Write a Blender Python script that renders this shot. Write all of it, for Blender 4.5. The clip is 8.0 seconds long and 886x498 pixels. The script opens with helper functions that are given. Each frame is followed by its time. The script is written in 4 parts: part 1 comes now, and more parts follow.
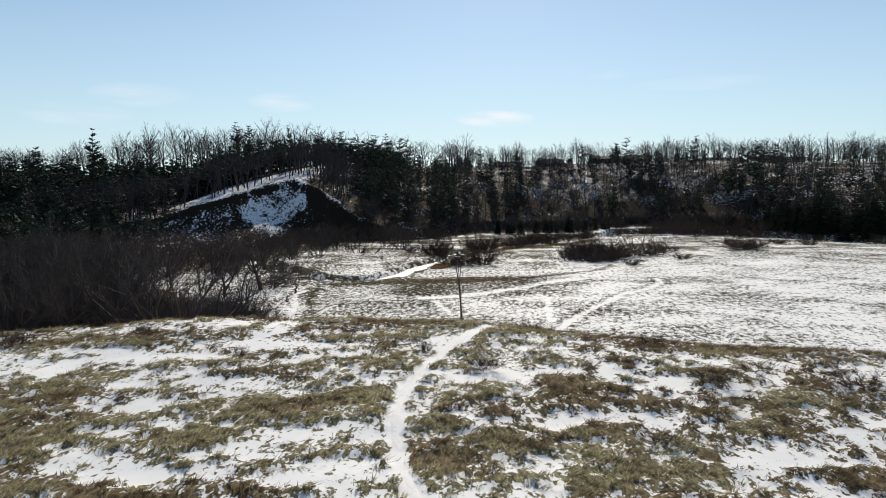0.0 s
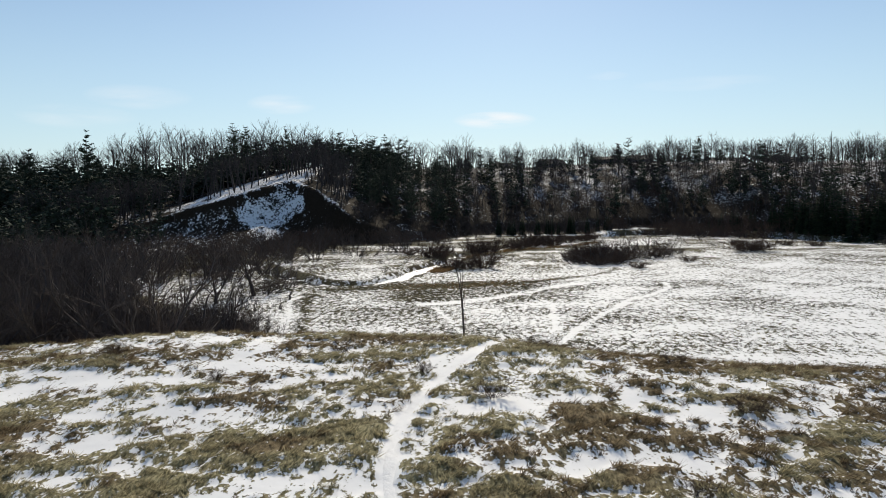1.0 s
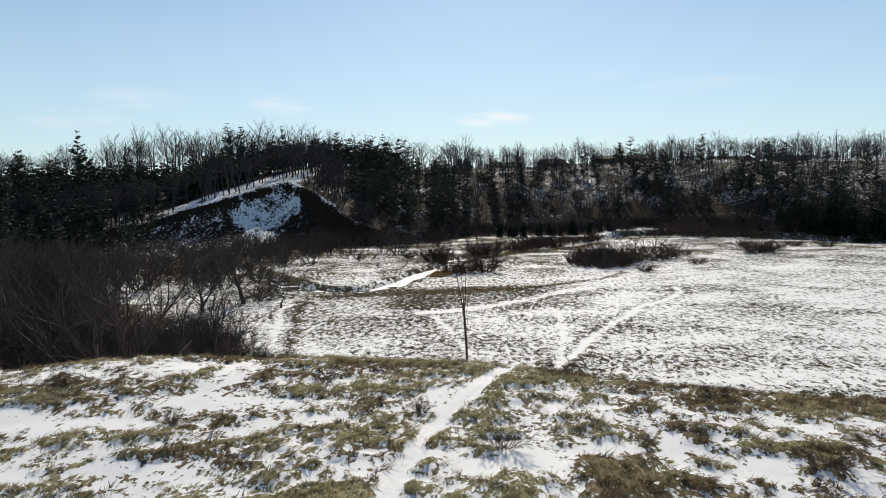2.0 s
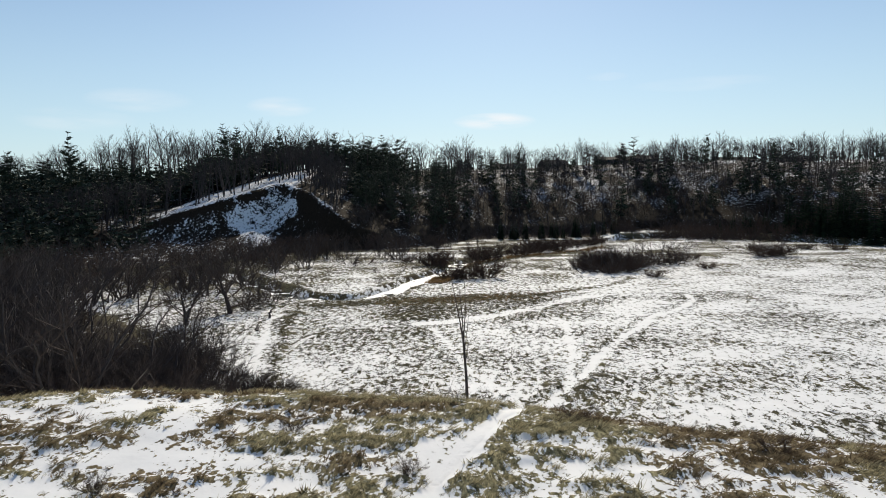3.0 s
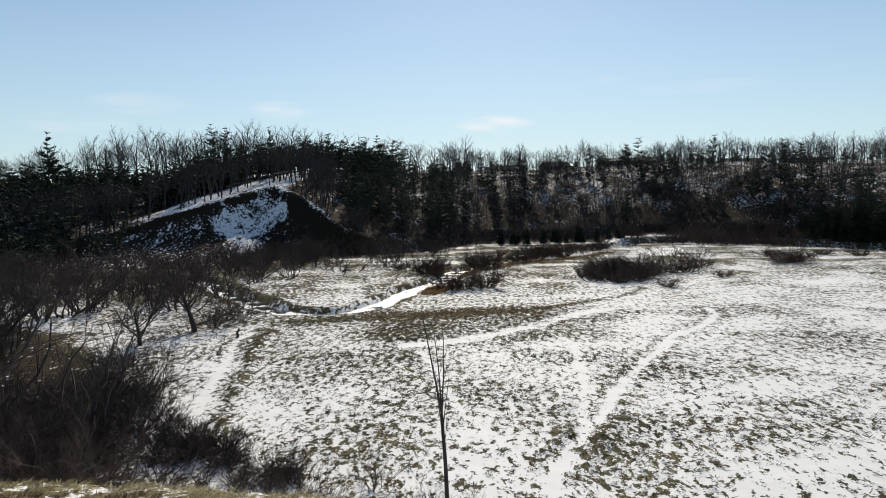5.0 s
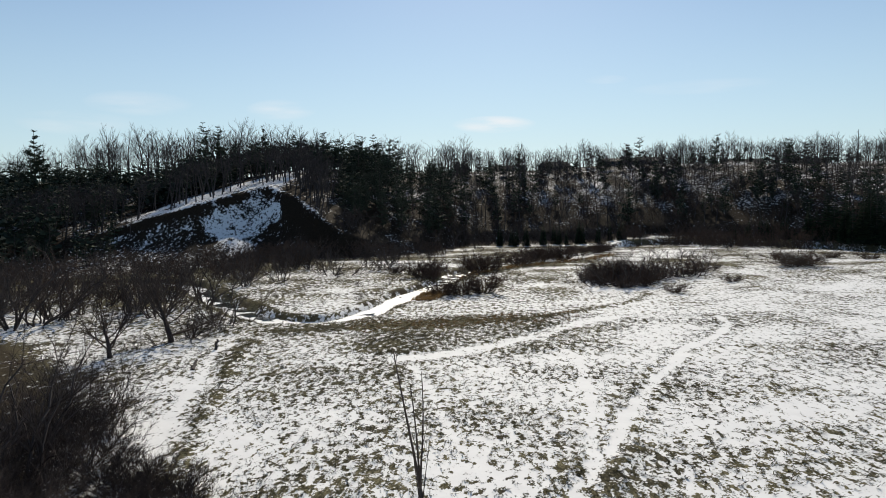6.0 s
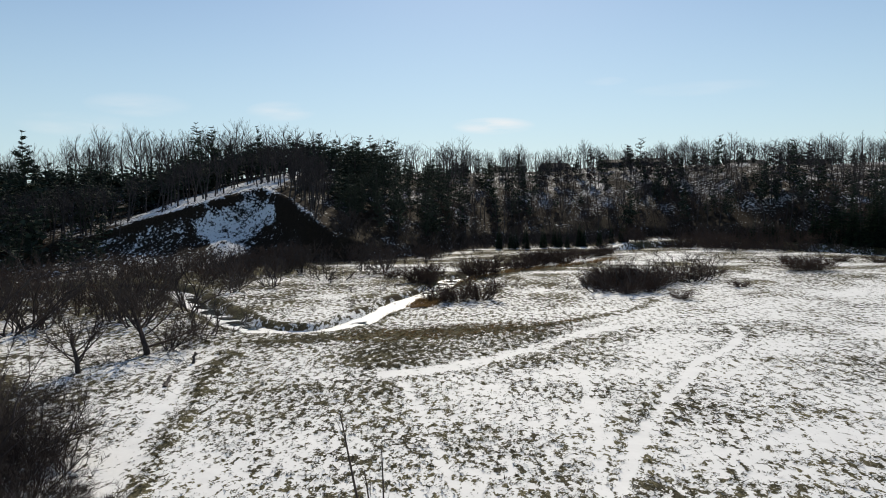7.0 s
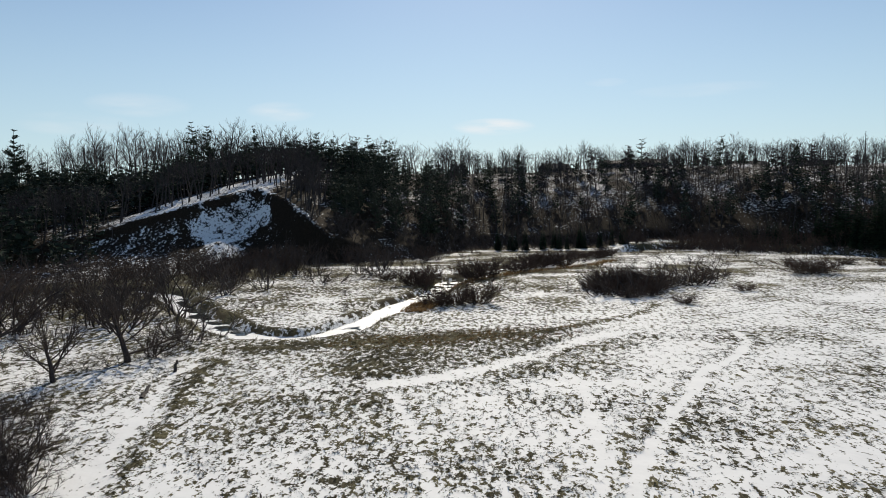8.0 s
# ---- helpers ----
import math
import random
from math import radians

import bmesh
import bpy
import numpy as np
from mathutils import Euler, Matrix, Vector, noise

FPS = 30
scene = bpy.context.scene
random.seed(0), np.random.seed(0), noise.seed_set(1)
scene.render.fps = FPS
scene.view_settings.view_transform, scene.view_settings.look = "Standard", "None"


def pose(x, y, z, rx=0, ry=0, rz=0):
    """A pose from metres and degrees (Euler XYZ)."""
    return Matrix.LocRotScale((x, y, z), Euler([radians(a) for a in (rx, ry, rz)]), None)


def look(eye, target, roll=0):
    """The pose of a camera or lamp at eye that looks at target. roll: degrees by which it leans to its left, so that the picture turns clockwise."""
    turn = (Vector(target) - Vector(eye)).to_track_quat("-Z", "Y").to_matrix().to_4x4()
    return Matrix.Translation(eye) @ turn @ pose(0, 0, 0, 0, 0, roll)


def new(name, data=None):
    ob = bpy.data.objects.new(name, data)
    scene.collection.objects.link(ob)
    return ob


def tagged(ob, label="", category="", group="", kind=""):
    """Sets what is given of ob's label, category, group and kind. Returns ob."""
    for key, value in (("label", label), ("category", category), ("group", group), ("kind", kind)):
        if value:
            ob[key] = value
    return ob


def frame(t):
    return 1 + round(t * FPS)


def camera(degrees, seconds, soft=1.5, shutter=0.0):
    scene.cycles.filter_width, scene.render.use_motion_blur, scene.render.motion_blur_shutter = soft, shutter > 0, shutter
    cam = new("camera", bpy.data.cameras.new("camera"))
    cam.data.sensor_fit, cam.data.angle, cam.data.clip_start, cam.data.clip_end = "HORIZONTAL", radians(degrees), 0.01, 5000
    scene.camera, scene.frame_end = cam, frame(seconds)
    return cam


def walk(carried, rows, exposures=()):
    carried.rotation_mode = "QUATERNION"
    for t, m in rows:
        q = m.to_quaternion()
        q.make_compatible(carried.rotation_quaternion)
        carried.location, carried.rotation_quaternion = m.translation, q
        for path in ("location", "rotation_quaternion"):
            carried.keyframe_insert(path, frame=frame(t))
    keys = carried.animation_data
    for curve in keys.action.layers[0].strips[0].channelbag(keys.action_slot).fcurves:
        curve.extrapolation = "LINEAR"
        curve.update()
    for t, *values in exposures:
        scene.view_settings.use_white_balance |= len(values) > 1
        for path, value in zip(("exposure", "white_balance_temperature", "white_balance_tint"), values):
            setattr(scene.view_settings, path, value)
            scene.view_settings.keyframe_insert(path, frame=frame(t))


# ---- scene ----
cam = camera(62.3, 8.0, soft=0.75)
PATH = [
    (0, (0.421, 2.768, 12.988), (0.32, 4.76, 12.843), -0.2),
    (0.5, (0.324, 4.506, 13.028), (0.222, 6.499, 12.886), -0.3),
    (1, (0.2, 6.611, 13.08), (0.099, 8.604, 12.938), -0.4),
    (1.5, (0.034, 9.072, 13.163), (-0.068, 11.064, 13.022), -0.4),
    (1.7, (-0.013, 10.111, 13.202), (-0.114, 12.103, 13.06), -0.5),
    (2.8, (-0.089, 16.038, 13.451), (-0.191, 18.031, 13.312), -0.8),
    (3, (-0.104, 17.094, 13.47), (-0.206, 19.086, 13.332), -0.7),
    (3.5, (-0.07, 19.681, 13.509), (-0.172, 21.674, 13.373), -0.7),
    (4, (0.001, 22.238, 13.519), (-0.1, 24.231, 13.385), -0.7),
    (4.5, (0.173, 24.714, 13.502), (0.071, 26.707, 13.369), -0.8),
    (4.7, (0.251, 25.683, 13.49), (0.147, 27.676, 13.359), -0.8),
    (6, (0.506, 32.422, 13.617), (0.405, 34.416, 13.487), -0.7),
    (6.5, (0.625, 34.855, 13.683), (0.525, 36.848, 13.554), -0.7),
    (7, (0.767, 37.051, 13.733), (0.667, 39.045, 13.607), -0.7),
    (7.5, (0.953, 38.755, 13.773), (0.852, 40.748, 13.65), -0.7),
    (8, (1.142, 40.006, 13.78), (1.042, 42.0, 13.656), -0.6),
]
walk(cam, [(t, look(eye, target, roll)) for t, eye, target, roll in PATH], [(0.0, 0.0), (4.0, -0.04), (8.0, -0.13)])

# ---- world, sun, exposure ----
SUN_AZ, SUN_EL = radians(1), radians(33)      # azimuth from +y towards +x
world = bpy.data.worlds.new("sky")
scene.world = world
world.use_nodes = True
wn, wl = world.node_tree.nodes, world.node_tree.links
wn.clear()
w_out = wn.new("ShaderNodeOutputWorld")
w_bg = wn.new("ShaderNodeBackground")
w_sky = wn.new("ShaderNodeTexSky")
w_sky.sky_type = "NISHITA"
w_sky.sun_disc = False
w_sky.sun_elevation = SUN_EL
w_sky.sun_rotation = SUN_AZ
w_sky.air_density, w_sky.dust_density, w_sky.ozone_density = 1.0, 0.2, 3.0
w_bg.inputs["Strength"].default_value = 0.095
w_co = wn.new("ShaderNodeTexCoord")
w_map = wn.new("ShaderNodeMapping")
w_map.inputs["Scale"].default_value = (7.0, 7.0, 40.0)
w_noise = wn.new("ShaderNodeTexNoise")
w_noise.inputs["Scale"].default_value = 1.6
w_noise.inputs["Detail"].default_value = 6
wl.new(w_co.outputs["Generated"], w_map.inputs["Vector"])
wl.new(w_map.outputs["Vector"], w_noise.inputs["Vector"])
w_mix = wn.new("ShaderNodeMix")
w_mix.data_type = "RGBA"
w_mix.inputs["B"].default_value = (10.2, 10.2, 10.3, 1)


def sky_math(op, a, b):
    n = wn.new("ShaderNodeMath")
    n.operation = op
    for k, v in enumerate((a, b)):
        if isinstance(v, (int, float)):
            n.inputs[k].default_value = v
        else:
            wl.new(v, n.inputs[k])
    return n.outputs[0]


w_xyz = wn.new("ShaderNodeSeparateXYZ")
wl.new(w_co.outputs["Generated"], w_xyz.inputs["Vector"])
w_across = sky_math("DIVIDE", w_xyz.outputs["X"], sky_math("MAXIMUM", w_xyz.outputs["Y"], 0.05))
w_cloud = None
for across, up, wide, high, dense in ((0.02, 0.102, 0.058, 0.012, 1.4), (-0.27, 0.122, 0.05, 0.014, 0.6), (-0.47, 0.126, 0.08, 0.016, 0.45), (-0.56, 0.100, 0.09, 0.016, 0.35), (0.17, 0.155, 0.03, 0.006, 0.3), (0.3, 0.14, 0.10, 0.01, 0.25)):
    ex = sky_math("POWER", sky_math("DIVIDE", sky_math("SUBTRACT", w_across, across), wide), 2.0)
    ez = sky_math("POWER", sky_math("DIVIDE", sky_math("SUBTRACT", w_xyz.outputs["Z"], up), high), 2.0)
    blob = sky_math("MULTIPLY", sky_math("MAXIMUM", sky_math("SUBTRACT", 1.0, sky_math("ADD", ex, ez)), 0.0), dense)
    w_cloud = blob if w_cloud is None else sky_math("ADD", w_cloud, blob)
w_fac = sky_math("MULTIPLY", w_cloud, sky_math("MAXIMUM", sky_math("MULTIPLY", sky_math("SUBTRACT", w_noise.outputs["Fac"], 0.3), 2.2), 0.0))
wl.new(sky_math("MINIMUM", w_fac, 0.8), w_mix.inputs["Factor"])
w_sep = wn.new("ShaderNodeSeparateXYZ")
w_haze = wn.new("ShaderNodeValToRGB")
w_haze.color_ramp.elements[0].position, w_haze.color_ramp.elements[1].position = 0.0, 0.34
w_haze.color_ramp.elements[0].color, w_haze.color_ramp.elements[1].color = (0.7, 0.7, 0.7, 1), (0, 0, 0, 1)
w_pale = wn.new("ShaderNodeMix")
w_pale.data_type = "RGBA"
w_pale.inputs["B"].default_value = (6.2, 8.3, 9.3, 1)
wl.new(w_co.outputs["Generated"], w_sep.inputs["Vector"])
wl.new(w_sep.outputs["Z"], w_haze.inputs["Fac"])
wl.new(w_haze.outputs["Color"], w_pale.inputs["Factor"])
wl.new(w_sky.outputs["Color"], w_pale.inputs["A"])
wl.new(w_pale.outputs["Result"], w_mix.inputs["A"])
wl.new(w_mix.outputs["Result"], w_bg.inputs["Color"])
wl.new(w_bg.outputs["Background"], w_out.inputs["Surface"])

sun_data = bpy.data.lights.new("sun", "SUN")
sun_data.energy, sun_data.angle, sun_data.color = 4.25, radians(0.53), (1.0, 0.905, 0.735)
sun = new("sun", sun_data)
to_sun = Vector((math.sin(SUN_AZ) * math.cos(SUN_EL), math.cos(SUN_AZ) * math.cos(SUN_EL), math.sin(SUN_EL)))
sun.matrix_world = look((0, 0, 200), Vector((0, 0, 200)) - to_sun)



# ---- materials ----
class Nodes:
    """Short hand for one node material."""

    def __init__(self, name, rough=0.8, spec=0.25):
        self.mat = bpy.data.materials.new(name)
        self.mat.use_nodes = True
        self.n, self.l = self.mat.node_tree.nodes, self.mat.node_tree.links
        self.b = self.n["Principled BSDF"]
        self.b.inputs["Roughness"].default_value = rough
        self.b.inputs["Specular IOR Level"].default_value = spec
        self.pos = self.n.new("ShaderNodeNewGeometry").outputs["Position"]

    def link(self, a, b):
        self.l.new(a, b)

    def noise(self, scale, detail=4, rough=0.6, stretch=(1, 1, 1), turn=0, vec=None, off=0):
        m = self.n.new("ShaderNodeMapping")
        m.inputs["Scale"].default_value = stretch
        m.inputs["Rotation"].default_value = (0, 0, radians(turn))
        m.inputs["Location"].default_value = (off, off * 0.7, off * 0.3)
        t = self.n.new("ShaderNodeTexNoise")
        t.inputs["Scale"].default_value, t.inputs["Detail"].default_value, t.inputs["Roughness"].default_value = scale, detail, rough
        self.link(vec or self.pos, m.inputs["Vector"])
        self.link(m.outputs["Vector"], t.inputs["Vector"])
        return t.outputs["Fac"]

    def ramp(self, fac, stops):
        r = self.n.new("ShaderNodeValToRGB")
        e = r.color_ramp.elements
        while len(e) < len(stops):
            e.new(0.5)
        for el, (p, c) in zip(e, stops):
            el.position, el.color = p, (*c, 1) if len(c) == 3 else (c[0], c[0], c[0], 1)
        self.link(fac, r.inputs["Fac"])
        return r.outputs["Color"]

    def math(self, op, a, b):
        m = self.n.new("ShaderNodeMath")
        m.operation = op
        for i, v in enumerate((a, b)):
            if isinstance(v, (int, float)):
                m.inputs[i].default_value = v
            else:
                self.link(v, m.inputs[i])
        return m.outputs[0]

    def mix(self, fac, a, b):
        m = self.n.new("ShaderNodeMix")
        m.data_type = "RGBA"
        for key, v in (("Factor", fac), ("A", a), ("B", b)):
            if isinstance(v, (int, float)):
                m.inputs[key].default_value = v
            elif isinstance(v, tuple):
                m.inputs[key].default_value = (*v, 1)
            else:
                self.link(v, m.inputs[key])
        return m.outputs["Result"]

    def attr(self, name):
        a = self.n.new("ShaderNodeAttribute")
        a.attribute_name = name
        return a.outputs["Fac"]

    def rand(self):
        return self.n.new("ShaderNodeObjectInfo").outputs["Random"]

    def island(self):
        return self.n.new("ShaderNodeNewGeometry").outputs["Random Per Island"]

    def colour(self, c):
        self.link(c, self.b.inputs["Base Color"])

    def bump(self, h, strength, dist):
        b = self.n.new("ShaderNodeBump")
        b.inputs["Strength"].default_value, b.inputs["Distance"].default_value = strength, dist
        self.link(h, b.inputs["Height"])
        self.link(b.outputs["Normal"], self.b.inputs["Normal"])


def snow_colour(m):
    return m.ramp(m.noise(0.5, 5), [(0.3, (0.86, 0.855, 0.84)), (0.7, (0.93, 0.925, 0.91))])


def ground_material():
    m = Nodes("meadow_ground", 0.75, 0.3)
    streak = m.noise(1.45, 3, 0.55, (1.25, 0.55, 1), 12)
    fine = m.noise(3.4, 4, 0.62, (1.15, 0.75, 1), 8, off=7)
    crumb = m.noise(8.0, 3, 0.6, (1.1, 0.8, 1), 20, off=17)
    wide = m.math("ADD", 0.8, m.math("ADD", m.math("MULTIPLY", m.attr("open"), 1.7), m.math("MULTIPLY", m.attr("litter"), 1.2)))
    small = m.math("ADD", m.math("MULTIPLY", m.math("SUBTRACT", fine, 0.5), 2.1), m.math("MULTIPLY", m.math("SUBTRACT", crumb, 0.5), 1.1))
    small = m.math("MULTIPLY", small, m.math("SUBTRACT", 1.0, m.math("MULTIPLY", m.attr("litter"), 0.65)))
    cover = m.math("ADD", m.attr("snow"), m.math("ADD", m.math("MULTIPLY", m.math("SUBTRACT", streak, 0.5), wide), small))
    soft = m.math("SUBTRACT", 1.0, m.math("MULTIPLY", m.attr("litter"), 0.68))
    cover = m.math("ADD", 0.5, m.math("MULTIPLY", m.math("SUBTRACT", cover, 0.5), soft))
    snow = m.ramp(cover, [(0.46, (0,)), (0.54, (1,))])
    blade = m.noise(9, 5, 0.7, (1.0, 0.35, 1), 24, off=3)
    grass = m.ramp(blade, [(0.30, (0.03, 0.027, 0.015)), (0.46, (0.17, 0.152, 0.084)), (0.66, (0.46, 0.41, 0.235))])
    patch = m.ramp(m.attr("brown"), [(0.4, (0,)), (0.6, (1,))])
    brown = m.ramp(blade, [(0.28, (0.035, 0.025, 0.015)), (0.48, (0.14, 0.10, 0.057)), (0.72, (0.30, 0.215, 0.125))])
    grass = m.mix(m.math("MULTIPLY", m.math("MULTIPLY", patch, 0.75), m.math("SUBTRACT", 1.0, m.attr("open"))), grass, brown)
    dull = m.ramp(blade, [(0.3, (0.020, 0.018, 0.012)), (0.5, (0.060, 0.053, 0.034)), (0.75, (0.145, 0.128, 0.078))])
    grass = m.mix(m.attr("open"), grass, m.mix(m.ramp(m.noise(0.18, 3, off=5), [(0.38, (0.95,)), (0.62, (0.45,))]), grass, dull))
    litter = m.ramp(m.noise(3, 6, 0.7), [(0.3, (0.012, 0.009, 0.006)), (0.55, (0.035, 0.025, 0.017)), (0.8, (0.07, 0.05, 0.033))])
    bare = m.mix(m.attr("litter"), grass, litter)
    m.colour(m.mix(snow, bare, snow_colour(m)))
    rough = m.ramp(snow, [(0, (0.9,)), (1, (0.75,))])
    m.link(rough, m.b.inputs["Roughness"])
    m.link(m.ramp(snow, [(0, (0.04,)), (1, (0.18,))]), m.b.inputs["Specular IOR Level"])
    h = m.math("ADD", m.math("MULTIPLY", m.noise(2.2, 4, 0.5, off=9), 0.25), m.math("MULTIPLY", m.math("SUBTRACT", 1.0, snow), m.math("ADD", 0.1, m.math("MULTIPLY", blade, 0.9))))
    m.bump(h, 0.8, 0.10)
    return m.mat


def trail_material():
    m = Nodes("trodden_snow", 0.75, 0.15)
    m.colour(m.mix(m.ramp(m.noise(2.5, 6), [(0.62, (0,)), (0.75, (0.5,))]), snow_colour(m), (0.30, 0.27, 0.20)))
    m.bump(m.noise(4, 5, 0.6), 0.8, 0.05)
    return m.mat


def ice_material():
    m = Nodes("creek_ice", 0.35, 0.5)
    f = m.ramp(m.math("SUBTRACT", m.math("ADD", m.noise(0.35, 5, 0.55, off=4), 0.12), m.math("MULTIPLY", m.attr("wet"), 0.30)), [(0.40, (0,)), (0.46, (1,))])
    m.colour(m.mix(f, (0.035, 0.04, 0.036), snow_colour(m)))
    m.link(m.ramp(f, [(0, (0.08,)), (1, (0.6,))]), m.b.inputs["Roughness"])
    m.bump(m.noise(1.2, 4), 0.3, 0.08)
    return m.mat


def bark_material(name, dark, light):
    m = Nodes(name, 0.9, 0.15)
    c = m.ramp(m.noise(6, 5, 0.65, (3, 3, 0.5)), [(0.3, dark), (0.7, light)])
    tone = m.math("ADD", 0.75, m.math("MULTIPLY", m.rand(), 0.5))
    mul = m.n.new("ShaderNodeVectorMath")
    mul.operation = "SCALE"
    m.link(c, mul.inputs[0])
    m.link(tone, mul.inputs["Scale"])
    m.colour(mul.outputs[0])
    m.bump(m.noise(9, 4, 0.7, (3, 3, 0.4)), 0.6, 0.03)
    return m.mat


def leaf_material(name, dark, mid, light, scale=0.8):
    m = Nodes(name, 0.85, 0.1)
    f = m.math("ADD", m.math("MULTIPLY", m.island(), 0.6), m.math("MULTIPLY", m.noise(scale, 3), 0.4))
    c = m.ramp(f, [(0.15, dark), (0.5, mid), (0.9, light)])
    m.colour(c)
    return m.mat


def grass_material(name, dark, mid, light):
    mat = leaf_material(name, dark, mid, light, 3.5)
    n, l = mat.node_tree.nodes, mat.node_tree.links
    b, out = n["Principled BSDF"], n["Material Output"]
    t, mix = n.new("ShaderNodeBsdfTranslucent"), n.new("ShaderNodeMixShader")
    mix.inputs["Fac"].default_value = 0.5
    l.new(b.inputs["Base Color"].links[0].from_socket, t.inputs["Color"])
    l.new(b.outputs["BSDF"], mix.inputs[1])
    l.new(t.outputs["BSDF"], mix.inputs[2])
    l.new(mix.outputs["Shader"], out.inputs["Surface"])
    return mat


def plain_material(name, a, b, scale, rough=0.8):
    m = Nodes(name, rough)
    m.colour(m.ramp(m.noise(scale, 5), [(0.3, a), (0.7, b)]))
    m.bump(m.noise(scale * 4, 4), 0.3, 0.02)
    return m.mat


M_GROUND = ground_material()
M_TRAIL = trail_material()
M_ICE = ice_material()
M_BARK = bark_material("grey_brown_bark", (0.032, 0.027, 0.026), (0.10, 0.086, 0.082))
M_TWIG = bark_material("bare_twigs", (0.034, 0.029, 0.029), (0.098, 0.083, 0.080))
M_WILLOW = bark_material("red_brown_twigs", (0.040, 0.026, 0.021), (0.125, 0.082, 0.062))
M_DARKTWIG = bark_material("dark_wet_twigs", (0.038, 0.030, 0.027), (0.116, 0.090, 0.078))
M_NEEDLE = leaf_material("pine_needles", (0.028, 0.036, 0.029), (0.042, 0.056, 0.040), (0.062, 0.080, 0.052))
M_SPRUCE = leaf_material("spruce_needles", (0.010, 0.017, 0.011), (0.021, 0.035, 0.021), (0.042, 0.062, 0.034))
M_GRASS = grass_material("dry_grass", (0.07, 0.062, 0.036), (0.34, 0.30, 0.185), (0.62, 0.545, 0.35))
M_BROWNGRASS = grass_material("brown_grass", (0.035, 0.025, 0.015), (0.15, 0.11, 0.065), (0.34, 0.265, 0.165))
M_DULLGRASS = grass_material("dull_grass", (0.028, 0.027, 0.018), (0.078, 0.073, 0.046), (0.185, 0.168, 0.105))
M_RUSTGRASS = grass_material("russet_grass", (0.07, 0.042, 0.02), (0.18, 0.115, 0.055), (0.33, 0.22, 0.11))
M_WALL = plain_material("weathered_siding", (0.10, 0.085, 0.075), (0.17, 0.15, 0.135), 0.6)
M_ROOF = plain_material("dark_shingles", (0.03, 0.028, 0.028), (0.06, 0.055, 0.055), 1.5)
M_GLASS = plain_material("window_glass", (0.03, 0.04, 0.05), (0.05, 0.06, 0.07), 0.5, 0.1)
M_WOOD = plain_material("grey_log", (0.06, 0.05, 0.04), (0.16, 0.135, 0.11), 3)


# ---- shape of the land ----
def lattice(ix, iy, seed):
    n = (ix.astype(np.int64) * 374761393 + iy.astype(np.int64) * 668265263 + seed * 974634541) & 0x7FFFFFFF
    n = ((n ^ (n >> 13)) * 1274126177) & 0x7FFFFFFF
    return ((n ^ (n >> 16)) & 0xFFFF) / 65535.0


def value_noise(x, y, seed):
    fx, fy = np.floor(x), np.floor(y)
    u, v = x - fx, y - fy
    u, v = u * u * (3 - 2 * u), v * v * (3 - 2 * v)
    a, b = lattice(fx, fy, seed), lattice(fx + 1, fy, seed)
    c, d = lattice(fx, fy + 1, seed), lattice(fx + 1, fy + 1, seed)
    return (a * (1 - u) + b * u) * (1 - v) + (c * (1 - u) + d * u) * v


def fbm(x, y, seed, octaves=4, gain=0.5):
    total, amp, norm = 0.0, 1.0, 0.0
    for k in range(octaves):
        total = total + amp * value_noise(x * 2 ** k + 13.7 * k, y * 2 ** k - 7.3 * k, seed + k)
        norm += amp
        amp *= gain
    return total / norm


def smooth(t):
    t = np.clip(t, 0, 1)
    return t * t * (3 - 2 * t)


def polyline_distance(x, y, pts):
    best = np.full(np.shape(x), 1e9)
    for (ax, ay), (bx, by) in zip(pts[:-1], pts[1:]):
        dx, dy = bx - ax, by - ay
        t = np.clip(((x - ax) * dx + (y - ay) * dy) / (dx * dx + dy * dy), 0, 1)
        best = np.minimum(best, np.hypot(x - ax - t * dx, y - ay - t * dy))
    return best


def rounded(pts, steps=6):
    """A smooth line through a few way points."""
    p = [Vector((*q, 0)) for q in pts]
    p = [2 * p[0] - p[1]] + p + [2 * p[-1] - p[-2]]
    line = []
    for i in range(1, len(p) - 2):
        for k in range(steps):
            t = k / steps
            a = 2 * p[i] + (p[i + 1] - p[i - 1]) * t
            a += (2 * p[i - 1] - 5 * p[i] + 4 * p[i + 1] - p[i + 2]) * t * t
            a += (3 * p[i] - p[i - 1] - 3 * p[i + 1] + p[i + 2]) * t ** 3
            line.append((a.x / 2, a.y / 2))
    return line + [tuple(pts[-1])]


FOOTPATH = rounded([(-0.3, 12), (-1.2, 21), (-2.0, 24.2), (-2.55, 28), (-2.5, 31.5), (-1.6, 36.3), (0.3, 41.5), (1.2, 44), (2.2, 50), (3.2, 58), (3.9, 62.5), (5.0, 66), (7.4, 71.8), (9.1, 76.8),
                    (10.4, 80.2), (12.2, 84.3), (14.4, 89.2), (16.6, 93.7), (19.4, 100.0), (22.2, 103.4), (24.9, 107.6), (26.9, 112), (28.0, 118)])
SIDE_PATH = rounded([(6.0, 69.5), (6.8, 74), (7.8, 80.2), (8.1, 84.3), (8.3, 88), (8.8, 93.7), (8.1, 99), (6.6, 104)])
SHORT_PATH = rounded([(-5.2, 92.5), (-3.9, 87.1), (-2.7, 81.9), (-1.9, 77.3), (-1.1, 74.0), (0.6, 69)])
RUT = rounded([(-16.6, 66), (-18.6, 74), (-19.9, 80), (-21.0, 86), (-22.6, 92), (-23.8, 98), (-23.6, 102)])
